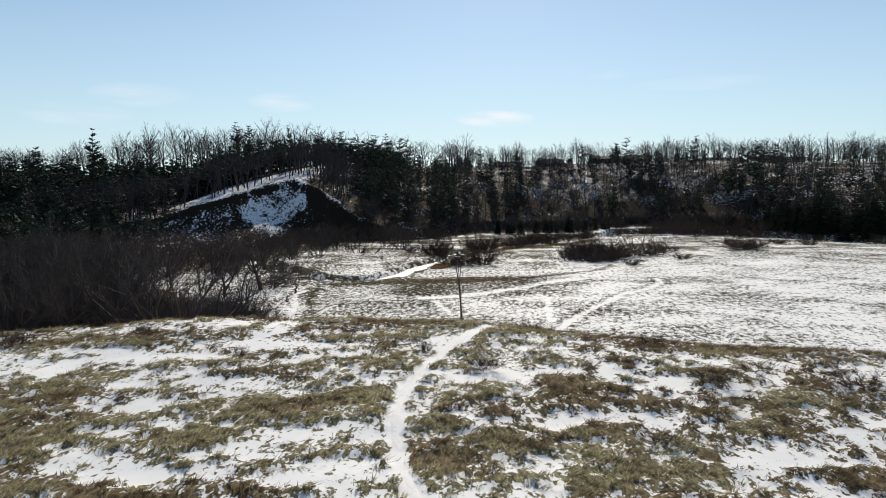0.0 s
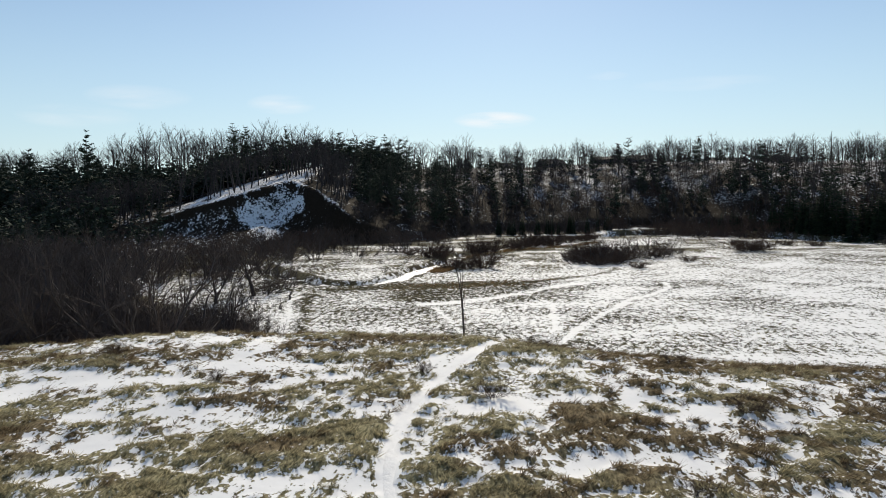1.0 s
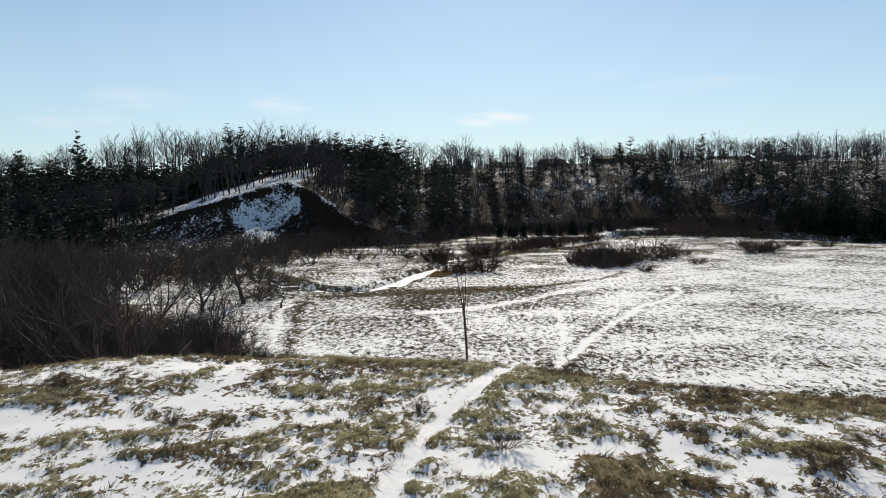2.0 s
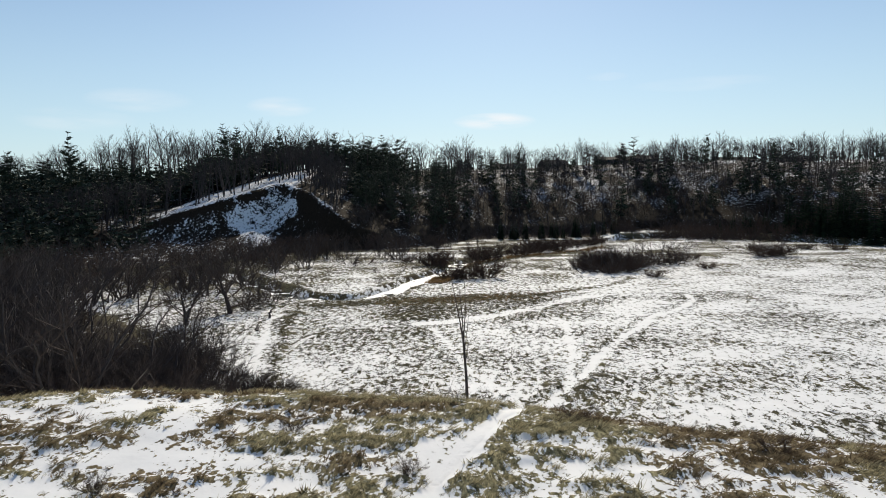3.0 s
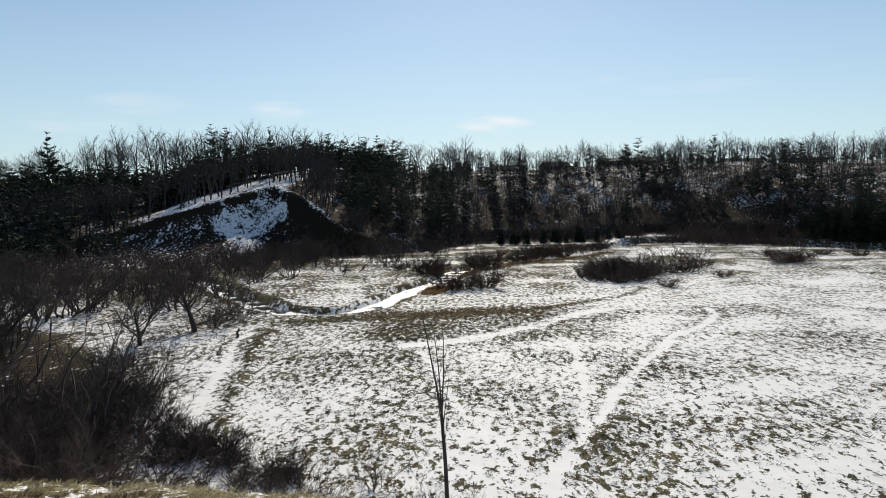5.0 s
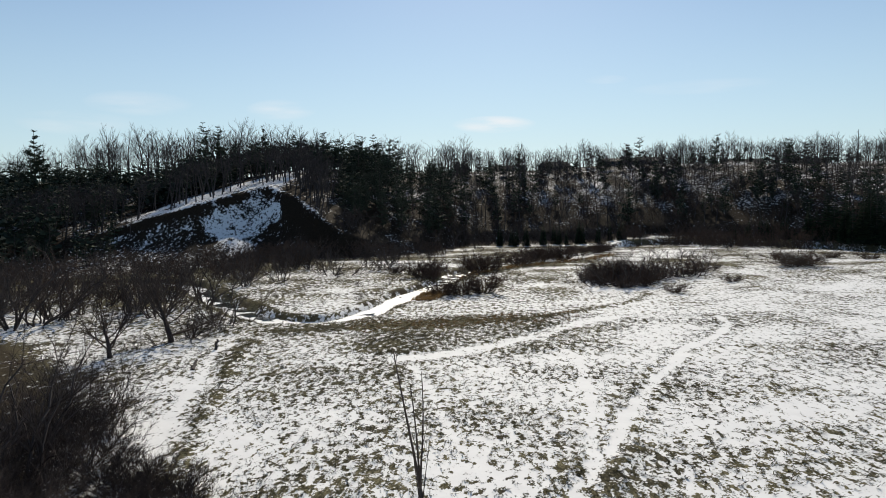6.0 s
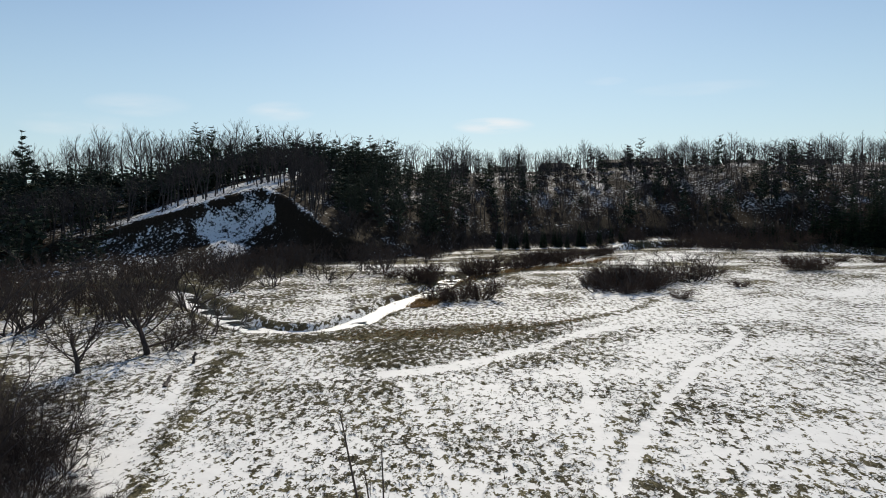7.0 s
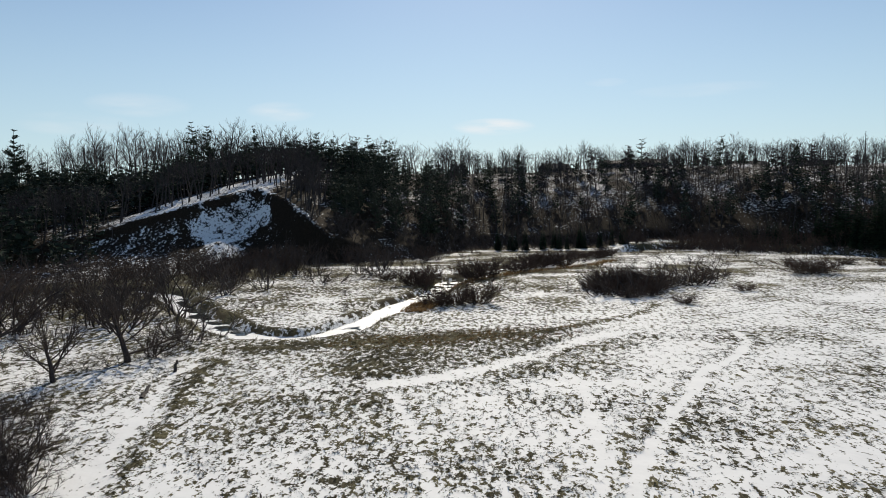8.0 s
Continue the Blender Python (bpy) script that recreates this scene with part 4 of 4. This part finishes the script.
# young spruces at the wood's edge
for x0, x1, n, dy in ((6, 46, 26, 0), (74, 98, 22, 2), (92, 128, 34, 3)):
    for _ in range(n):
        x = rng.uniform(x0, x1)
        y = foot(x) - 7 + dy + rng.uniform(-3, 4)
        big = x > 90
        plant("spruce_tree", rng.choice(SPRUCE), x, y, rng.uniform(0.75, 1.15) if big else rng.uniform(0.38, 0.62), label="dense dark spruce at the edge of the wood" if big else "young dark spruce at the edge of the snow",
              group="spruces at the wood edge", rng=rng)

# thicket beside the knoll and along the old creek arm
def in_thicket(x, y):
    return x < np.interp(y, [46, 58, 66, 68, 88, 95, 108], [-26, -14.5, -19, -37, -41, -53, -66]) and y > np.interp(x, BROW_X, BROW_Y) + 7


taken = []
spots = sow(215, (-62, -14), (44, 108), in_thicket, 1.25, taken)
spots.sort(key=lambda p: -p[0])
for i, (x, y) in enumerate(spots[:100]):
    tree = i % 3 == 0 and x < -21
    plant("bare_tree" if tree else "bush", rng.choice(OLDTREE if tree else SHRUB), x, y, rng.uniform(1.05, 1.45) if tree else rng.uniform(0.7, 1.3) * (0.55 if x > -20 else 0.85 if x > -24 else 1.0), label="dark leafless young tree in the thicket" if tree else "tall dark leafless bush in the thicket",
          category="tree" if tree else "bush", group="thicket trees" if tree else "bushes of the thicket", rng=rng)
stuff("thicket", SHRUBFAR, [(x, y, rng.uniform(0.7, 1.3), 1.1) for x, y in spots[100:]], [M_BARK, M_DARKTWIG], "tangle of dark leafless brush beside the knoll", "thicket", rng)
spots = sow(26, (-58, -33), (64, 92), lambda x, y: x < np.interp(y, [64, 80, 92], [-31, -36, -42]), 3.0, [])
spots += sow(15, (-68, -48), (94, 118), lambda x, y: polyline_distance(x, y, CREEK) > 4, 3.0, [])
for x, y in spots:
    plant("bare_tree", rng.choice(OLDTREE), x, y, rng.uniform(1.1, 1.5), label="tall crooked leafless tree in the dark thicket", group="thicket trees", rng=rng)
spots = sow(185, (-95, -34), (120, 205), lambda x, y: y < foot(x) + 6 and x < np.interp(y, [120, 150, 175, 210], [-43, -38, -37, -30]) and polyline_distance(x, y, CREEK) > 3.0, 1.8, taken)
for i, (x, y) in enumerate(spots[:16]):
    plant("bush", rng.choice(SHRUBFAR), x, y, rng.choice((0.35, 0.5, 0.7, 1.05)), label="brown leafless bush below the eroded bank", category="bush", group="bushes below the bank", rng=rng)
stuff("thicket", SHRUBFAR, [(x, y, rng.choice((0.3, 0.45, 0.6, 0.95)), 1.2) for x, y in spots[16:]], [M_BARK, M_WILLOW], "brown leafless brush below the eroded bank", "thicket", rng)

for i in range(20):
    y = rng.uniform(66, 92)
    x = float(np.interp(y, [66, 74, 82, 92], [-20.5, -22.5, -26.5, -34])) - abs(rng.gauss(0, 4))
    plant("bush", rng.choice(SHRUB), x, y, rng.uniform(0.22, 0.42), label="low dark bush between the track and the thicket", category="bush", group="low bushes beside the track", rng=rng, wide=1.5)

spots = sow(20, (-70, -18), (150, 198), lambda x, y: y > 160 + 0.45 * (x + 52) and y < foot(x) and polyline_distance(x, y, CREEK) > 3, 4.0, [])
for x, y in spots:
    plant("bush", rng.choice(OLDTREE), x, y, rng.uniform(0.7, 1.05), label="airy brown leafless tree below the eroded bank", category="bush", group="trees below the bank", rng=rng)

spots = sow(10, (-62, -37), (114, 142), lambda x, y: polyline_distance(x, y, CREEK) > 2.8 and x < np.interp(y, [112, 120, 140], [-42, -38, -40]), 3.2, [])
for x, y in spots:
    plant("bush", rng.choice(OLDTREE), x, y, rng.uniform(0.75, 1.1), label="dark leafless old tree in patchy snow near the creek", category="bush", group="old trees near the creek", rng=rng)
for x, y, size in ((-30.6, 101.2, 0.36), (-28.0, 104.6, 0.32), (-32.6, 99.4, 0.28), (-29.5, 107.5, 0.34)):
    plant("bush", rng.choice(SHRUB), x, y, size, label="low dark tangle around the old trees", category="bush", group="tangles under the old trees", rng=rng, wide=1.8)

# single bushes and small trees: x, y, size, kind, label
for x, y, size, kind, label in [
        (-32.6, 95.6, 0.98, SPREADING[0], "spreading dark leafless bush in the snow"), (-30.2, 103.0, 1.3, SPREADING[1], "tall dark leafless bush beside the track"), (-28.9, 105.2, 0.62, OLDTREE[0], "dark leafless bush beside the track"),
        (-30.0, 113.5, 1.2, CROOKED[2], "leaning bush beside the creek"), (-27.0, 108.5, 0.6, SHRUB[0], "low brown bush beside the creek"), (-28.0, 112.4, 1.25, CROOKED[0], "crooked bush leaning over the creek"),
        (-38.5, 118, 1.1, OLDTREE[1], "dark bush near the creek"), (-36.5, 129, 1.1, OLDTREE[2], "dark bush near the creek"),
        (-24.0, 75.6, 0.85, SHRUB[2], "dense dark bush beside the rut"), (-23.0, 73.0, 0.8, SHRUB[0], "dense dark bush beside the rut"), (-25.6, 77.2, 0.85, SHRUB[3], "dense dark bush beside the rut"), (-22.2, 75.5, 0.75, SHRUB[1], "low dark bush beside the rut"), (-24.2, 78.5, 0.62, SHRUB[2], "low dark bush beside the rut"), (-21.0, 73.5, 0.55, SHRUB[3], "low dark bush beside the rut"), (-25.5, 73.5, 0.8, SHRUB[0], "dark bush at the thicket edge"),
        (-27.2, 167.5, 1.4, CROOKED[0], "crooked bare tree on the creek flat"), (-24.2, 169.0, 1.1, CROOKED[1], "crooked bare tree on the creek flat"), (-30.5, 173, 0.8, SHRUB[3], "bare bush on the creek flat"), (-34, 157, 0.9, OLDTREE[1], "bare bush on the creek flat"),
        (-38, 150, 0.9, OLDTREE[0], "bare bush on the creek flat"), (-20, 176, 0.55, SHRUB[0], "bare bush on the creek flat"), (-16, 182, 0.5, SHRUB[3], "low bush on the creek flat")]:
    plant("bush", kind, x, y, size, label=label, category="bush", rng=rng)
for x, y, size, wide, label in [
        (-10.4, 163, 1.05, 1.0, "dark dome-shaped bush on the creek bank"), (-8.0, 161, 0.9, 1.0, "dark dome-shaped bush on the creek bank"), (-8.6, 168, 1.1, 1.0, "dark dome-shaped bush on the creek bank"), (-0.2, 172, 1.2, 1.0, "brown bush on the creek bank"),
        (2.4, 176, 1.2, 1.0, "brown bush on the creek bank"), (-5.0, 137.5, 0.75, 1.3, "russet bush beside the creek"), (-2.2, 138.5, 0.85, 1.2, "brown bush beside the creek"), (0.9, 139.5, 1.1, 1.0, "rounded brown bush beside the creek"),
        (-15.5, 172, 0.5, 1.6, "low brown bush on the creek flat"), (13.5, 196, 1.2, 1.5, "dark bush on the far bank"), (19, 201, 1.1, 1.5, "dark bush on the far bank"),
        (62, 179, 1.05, 1.7, "wide low brown bush on the snowfield"), (65, 181, 0.95, 1.8, "wide low brown bush on the snowfield"), (41.6, 153.5, 0.4, 1.6, "small low bush on the snowfield"), (85, 196, 0.6, 1.5, "low bush near the creek bend"), (79, 200, 0.5, 1.6, "low bush near the creek bend"),
        (28.5, 139.5, 0.45, 1.5, "small tan bush at the end of the verge")]:
    plant("bush", rng.choice(DOME), x, y, size * 1.2, label=label, category="bush", rng=rng, wide=wide)
for i in range(24):
    a, r = rng.uniform(0, 6.283), math.sqrt(rng.random())
    x, y = 22.0 + 6.0 * r * math.cos(a), 152 + 6.5 * r * math.sin(a)
    plant("bush", rng.choice(WILLOW), x, y, (1.6 - 0.8 * r) * rng.uniform(0.65, 1.15), label="reddish brown willow in a broad clump", category="bush", group="willow clump", rng=rng, wide=rng.uniform(0.9, 1.2))
for x, y, size in [(19.5, 150.0, 0.85), (21.5, 147.0, 0.95), (24.0, 148.5, 1.0), (27.0, 152.5, 1.0), (22.5, 155.5, 1.1), (30.5, 158.5, 0.95), (33.5, 161.0, 1.0), (36.8, 160.5, 1.05), (39.0, 163.5, 0.95), (42.5, 169.0, 0.75), (17.2, 153.0, 0.6)]:
    plant("bush", CROOKED[int(x) % 3], x, y, size * 1.4, label="old crooked willow with spreading limbs", category="bush", group="willow clump", rng=rng, wide=1.1)
for x, y, size in [(26.5, 153.5, 1.2), (28.5, 156.0, 1.2), (25.0, 157.5, 1.4), (30.0, 157.5, 0.9), (30.5, 161.0, 0.9), (35.0, 163.0, 1.0), (38.5, 165.5, 1.05), (41.5, 170.0, 0.75), (45.0, 174.0, 0.5)]:
    plant("bush", rng.choice(WILLOW), x, y, size, label="low reddish willow beside the clump", category="bush", group="willow clump", rng=rng, wide=1.3)
spots = []
for i in range(48):
    u = i / 47
    x, y = 2 + 32 * u + rng.uniform(-3, 3), 180 + 56 * u + rng.uniform(-8, 8)
    if polyline_distance(x, y, CREEK) > 2.5:
        spots.append((x, y, rng.uniform(0.35, 1.1), 1.5))
stuff("creek_brush", WILLOW, spots, [M_BARK, M_WILLOW], "brown bushes along the far creek bank", "brush", rng)

spots = sow(190, (-36, 75), (128, 262), lambda x, y: y < foot(x) - 4 and polyline_distance(x, y, CREEK) > 2.5 and (polyline_distance(x, y, CREEK) < 14 or y > 195), 2.0, [])
stuff("low_brush", SHRUBFAR, [(x, y, rng.uniform(0.08, 0.26), 1.7) for x, y in spots], [M_BARK, M_WILLOW], "low brown brush scattered over the creek flat", "brush", rng)

# dense dark mounds of brush at the thicket's edge
for x, y, size in [(-18.2, 66.8, 0.8), (-20.2, 69.0, 0.95), (-22.4, 70.8, 0.85), (-24.4, 72.4, 0.8), (-22.6, 74.4, 0.62), (-21.0, 65.6, 1.05), (-26.2, 69.6, 0.85), (-24.0, 67.0, 1.1), (-28.4, 72.0, 0.8), (-25.4, 75.6, 0.5), (-16.4, 64.6, 0.6), (-29.6, 68.0, 1.2), (-32.5, 71.0, 1.2), (-28.6, 81.0, 0.35), (-27.0, 84.0, 0.3)]:
    plant("bush", rng.choice(DARKDOME), x, y, size, label="dense dark mound of leafless brush at the thicket edge", category="bush", group="mounds of brush", rng=rng, wide=1.15)

for i in range(14):
    x = -16.5 + 8.0 * i / 13 + rng.uniform(-0.6, 0.6)
    plant("bush", rng.choice(DARKDOME), x, 66.0 - 0.55 * (x + 16.5) + rng.uniform(-3, 1.5), rng.uniform(0.28, 0.6) * (1.2 if x < -13 else 0.8), label="low dark mound of brush below the brow", category="bush", group="mounds of brush", rng=rng, wide=1.1)

# brush on the slope below the brow
for i in range(42):
    x = rng.uniform(-27, -12) if i % 3 else rng.uniform(-14, -4)
    y = float(np.interp(x, BROW_X, BROW_Y)) + rng.uniform(8, 17)
    plant("bush", rng.choice(SHRUB), x, y, rng.uniform(0.28, 0.62) * (1.3 if x < -14 else 0.7), label="thin leafless bush on the slope below the brow", category="bush", group="brush below the brow", rng=rng)


# ---- the sapling on the brow ----
def build_sapling(x, y):
    r = random.Random(12)
    root = new("sapling")
    root.matrix_world = pose(x, y, float(land(x, y)))
    t = Shape()
    pts, radii = limb(t, r, Vector((0, 0, -0.2)), Vector((-0.03, 0, 1)), 3.2, 0.075, 7, 0.025, 0.05, 6, 0.62)
    new("trunk", mesh_from("trunk", *t.arrays(), [M_BARK], flat=False)).parent = root
    # leading shoots above the fork, side shoots lower down: knot of the trunk, lean, length, radius
    for knot, dx, dy, length, rad in ((7, -0.19, 0.03, 3.2, 0.042), (7, -0.06, -0.05, 2.4, 0.036), (7, 0.02, 0.04, 2.6, 0.036), (6, -0.13, 0.08, 1.5, 0.020), (6, 0.10, -0.04, 1.6, 0.020), (3, -0.10, 0.02, 2.1, 0.022), (5, 0.14, 0.03, 0.9, 0.014)):
        c = Shape()
        bp, br = limb(c, r, pts[knot], Vector((dx, dy, 1)), length, rad, 8, 0.035, 0.03, 4, 0.25)
        for k in range(6):
            i = r.randrange(2, 8)
            a = r.uniform(0, 6.28)
            sp, _ = limb(c, r, bp[i], Vector((math.cos(a) * 0.4, math.sin(a) * 0.4, 1)).normalized(), r.uniform(0.1, 0.5), br[i] * 0.45, 3, 0.1, 0.1)
            twigs(c, r, sp, 2, 0.15, 0.010, 0.5)
        new("branch", mesh_from("branch", *c.arrays(), [M_DARKTWIG])).parent = root
    tagged(root, "thin leafless sapling with upright branches below the brow", "tree")


build_sapling(-0.70, 48.0)
for dx, dy, size in ((0.5, -1.3, 0.16), (-0.7, -1.0, 0.18), (1.0, -1.6, 0.14), (-0.3, -2.0, 0.12)):
    plant("bush", SHRUB[1], -0.70 + dx, 48.0 + dy, size, label="small dark brush at the foot of the sapling", category="bush", rng=rng, wide=1.4)


# ---- grass ----
def build_grass(name, n, xr, yr, limit, height, width, blades, mat, label, seed, keep=None, lie=(0.45, -0.35), spread=0.09, together=0.0):
    """Clumps of blades; together: how far the blades of one clump lean the same way."""
    g = np.random.RandomState(seed)
    x, y = g.uniform(*xr, n), g.uniform(*yr, n)
    s, w = cover(x, y)
    ok = (s + 0.5 * (g.rand(n) - 0.5) < limit) & (w < 0.5)
    if keep is not None:
        ok &= keep(x, y)
    x, y, s = x[ok], y[ok], s[ok]
    z = land(x, y) + tussock(x, y, s) - 0.03
    m = len(x)
    common, tall = g.normal(0, 0.6, (m, 2)) * together, g.uniform(0.7, 1.35, m)
    V = []
    for b in range(blades):
        a = g.uniform(0, 6.283, m)
        hh, ww = height * tall * g.uniform(0.5, 1.3, m), width * g.uniform(0.6, 1.3, m)
        lean = g.normal(0, 0.5, (m, 2)) * (1 + abs(lie[0])) * (1 - 0.5 * together) + np.array(lie) + common
        ox, oy = g.normal(0, spread, m), g.normal(0, spread, m)
        cx, cy = np.cos(a) * ww, np.sin(a) * ww
        p = np.stack([x + ox, y + oy, z], -1)
        side = np.stack([cx, cy, np.zeros(m)], -1)
        tip = p + np.stack([lean[:, 0] * hh, lean[:, 1] * hh, hh], -1)
        V.append(np.stack([p - side, p + side, tip], 1))
    V = np.concatenate(V).reshape(-1, 3)
    F = np.arange(len(V), dtype=np.int32).reshape(-1, 3)
    return tagged(new(name, mesh_from(name, V, F, [mat])), label, "grass", kind="stuff")


build_grass("grass", 26000, (-27, 27), (17, 56), 0.44, 0.17, 0.018, 18, M_GRASS, "matted olive and tan grass on the knoll", 1, lie=(0.7, -0.5), spread=0.085, together=0.9,
            keep=lambda x, y: browned(x, y) < 0.5)
build_grass("grass", 24000, (-27, 27), (17, 56), 0.44, 0.18, 0.017, 16, M_BROWNGRASS, "dead brown stalks and grass matted on the knoll", 7, lie=(0.7, -0.5), spread=0.085, together=0.9,
            keep=lambda x, y: browned(x, y) >= 0.5)
build_grass("grass", 60000, (-36, 60), (56, 120), 0.58, 0.17, 0.04, 4, M_DULLGRASS, "dry flattened grass tufts poking through the meadow snow", 2, lie=(0.5, -1.6))
build_grass("grass", 1500, (-14, 12), (104, 122), 0.60, 0.22, 0.05, 4, M_RUSTGRASS, "russet dry grass along the verge", 3,
            keep=lambda x, y: polyline_distance(x, y, GRASS_BAND) < 4)
build_grass("grass", 500, (-10, -4), (132, 140), 2.0, 0.5, 0.05, 4, M_RUSTGRASS, "orange-brown dead reeds beside the creek", 4,
            keep=lambda x, y: (np.abs(polyline_distance(x, y, CREEK) - 4.5) < 1.8) & (x > -12))

build_grass("grass", 17000, (-50, 6), (112, 175), 2.0, 0.32, 0.02, 6, M_DULLGRASS, "dead grass hanging over the creek bank", 6,
            keep=lambda x, y: (np.abs(polyline_distance(x, y, CREEK) - 2.9) < 0.8) & (fbm(x / 3, y / 3, 139, 2) > 0.40))
build_grass("grass", 9000, (-10, 38), (148, 214), 2.0, 0.6, 0.04, 5, M_RUSTGRASS, "tall brown reeds along the far creek bank", 5,
            keep=lambda x, y: polyline_distance(x, y, REED_BANK) < 2.2 * fbm(x / 3, y / 3, 143, 2))


# ---- houses on the plateau ----
def box(bm, x0, x1, y0, y1, z0, z1):
    m = Matrix.Translation(((x0 + x1) / 2, (y0 + y1) / 2, (z0 + z1) / 2)) @ Matrix.Diagonal((x1 - x0, y1 - y0, z1 - z0, 1))
    bmesh.ops.create_cube(bm, size=1, matrix=m)


def part(name, bm, material, parent, label=""):
    me = bpy.data.meshes.new(name)
    bm.to_mesh(me)
    bm.free()
    me.materials.append(material)
    ob = new(name, me)
    ob.parent = parent
    return tagged(ob, label)


def build_house(x, y, turn, w, d, h, roof_h, label):
    root = new("house")
    root.matrix_world = pose(x, y, float(land(x, y)) - 0.8, 0, 0, turn)
    bm = bmesh.new()
    box(bm, -w / 2, w / 2, -d / 2, d / 2, 0, h)
    part("wall", bm, M_WALL, root)
    bm = bmesh.new()
    o = 0.5
    v = [bm.verts.new(p) for p in ((-w / 2 - o, -d / 2 - o, h), (w / 2 + o, -d / 2 - o, h), (w / 2 + o, d / 2 + o, h), (-w / 2 - o, d / 2 + o, h), (-w / 2 - o, 0, h + roof_h), (w / 2 + o, 0, h + roof_h))]
    for f in ((0, 1, 5, 4), (2, 3, 4, 5), (0, 4, 3), (1, 2, 5), (3, 2, 1, 0)):
        bm.faces.new([v[i] for i in f])
    roof = part("roof", bm, M_ROOF, root)
    bm = bmesh.new()
    box(bm, w * 0.2, w * 0.2 + 0.9, 0.3, 1.2, h, h + roof_h + 0.9)
    part("chimney", bm, M_WALL, roof)
    for i in range(max(2, int(w / 3.2))):
        u = -w / 2 + (i + 0.5) * w / max(2, int(w / 3.2))
        bm = bmesh.new()
        box(bm, u - 0.55, u + 0.55, -d / 2 - 0.05, -d / 2 + 0.05, 1.2, 2.6)
        part("window", bm, M_GLASS, root)
    tagged(root, label, "house")


for x, y, turn, w, d, h, rh, label in [(38, 392, 24, 13, 9, 4.0, 3.4, "dark house with a pitched roof on the plateau"), (12, 398, -16, 11, 8, 3.6, 2.6, "low dark house behind bare trees"), (67, 386, 8, 17, 9, 4.6, 2.0, "long low house on the plateau edge"),
                                       (84, 391, -12, 13, 9, 4.6, 2.6, "long low house on the plateau edge"), (128, 388, 10, 18, 9, 4.4, 2.4, "long low house among bare trees"), (161, 394, -14, 16, 9, 4.6, 2.6, "long low house among bare trees")]:
    build_house(x, y + 8, turn, w, d, h * 0.55, rh * 0.85, label)


# ---- weeds, fallen wood ----
for x, y, size, wide in ((9.9, 33.2, 0.24, 1.8), (0.7, 33.9, 0.28, 1.2), (13.6, 22.8, 0.3, 1.6), (15.2, 24.2, 0.26, 1.8), (-11.0, 36.5, 0.2, 1.2), (16.0, 33.0, 0.3, 2.0), (19.0, 29.5, 0.3, 2.0), (-2.2, 37.6, 0.18, 1.2), (6.2, 26.4, 0.2, 1.2), (-6.6, 41.5, 0.2, 1.3),
                         (-17.5, 41.0, 0.26, 1.3), (3.2, 42.3, 0.22, 1.5), (9.0, 40.0, 0.22, 1.6), (-24.5, 40.5, 0.4, 1.2)):
    plant("weed", rng.choice(WILLOW), x, y, size, label="small tuft of brown dead weeds in the snow", category="weed", group="weeds on the knoll", rng=rng, wide=wide)


def build_log(name, a, b, radius, label, mat):
    r = random.Random(int(a[0] * 10))
    s = Shape()
    p0, p1 = Vector((a[0], a[1], float(land(a[0], a[1])) + a[2])), Vector((b[0], b[1], float(land(b[0], b[1])) + b[2]))
    pts = [p0.lerp(p1, k / 6) + unit(r) * radius * 0.6 for k in range(7)]
    s.tube(pts, [radius * (1 - 0.4 * k / 6) for k in range(7)], 7)
    n = len(s.v)
    s.v += [tuple(pts[0]), tuple(pts[-1])]
    for k in range(7):
        s.f += [(n, k, (k + 1) % 7), (n + 1, n - 7 + (k + 1) % 7, n - 7 + k)]
    return tagged(new(name, mesh_from(name, *s.arrays(), [mat], flat=False)), label, "wood")


build_log("fallen_log", (-23.2, 90.6, 0.05), (-23.9, 93.8, 0.12), 0.17, "dark fallen log lying beside the rut", M_BARK)
build_log("stump", (-24.3, 99.2, -0.1), (-24.2, 99.3, 0.9), 0.16, "short dark stump at the end of the rut", M_BARK)
build_log("broken_stalk", (-16.6, 49.6, 0.0), (-15.5, 49.8, 1.3), 0.035, "pale broken stalk leaning over the brow", M_WOOD)
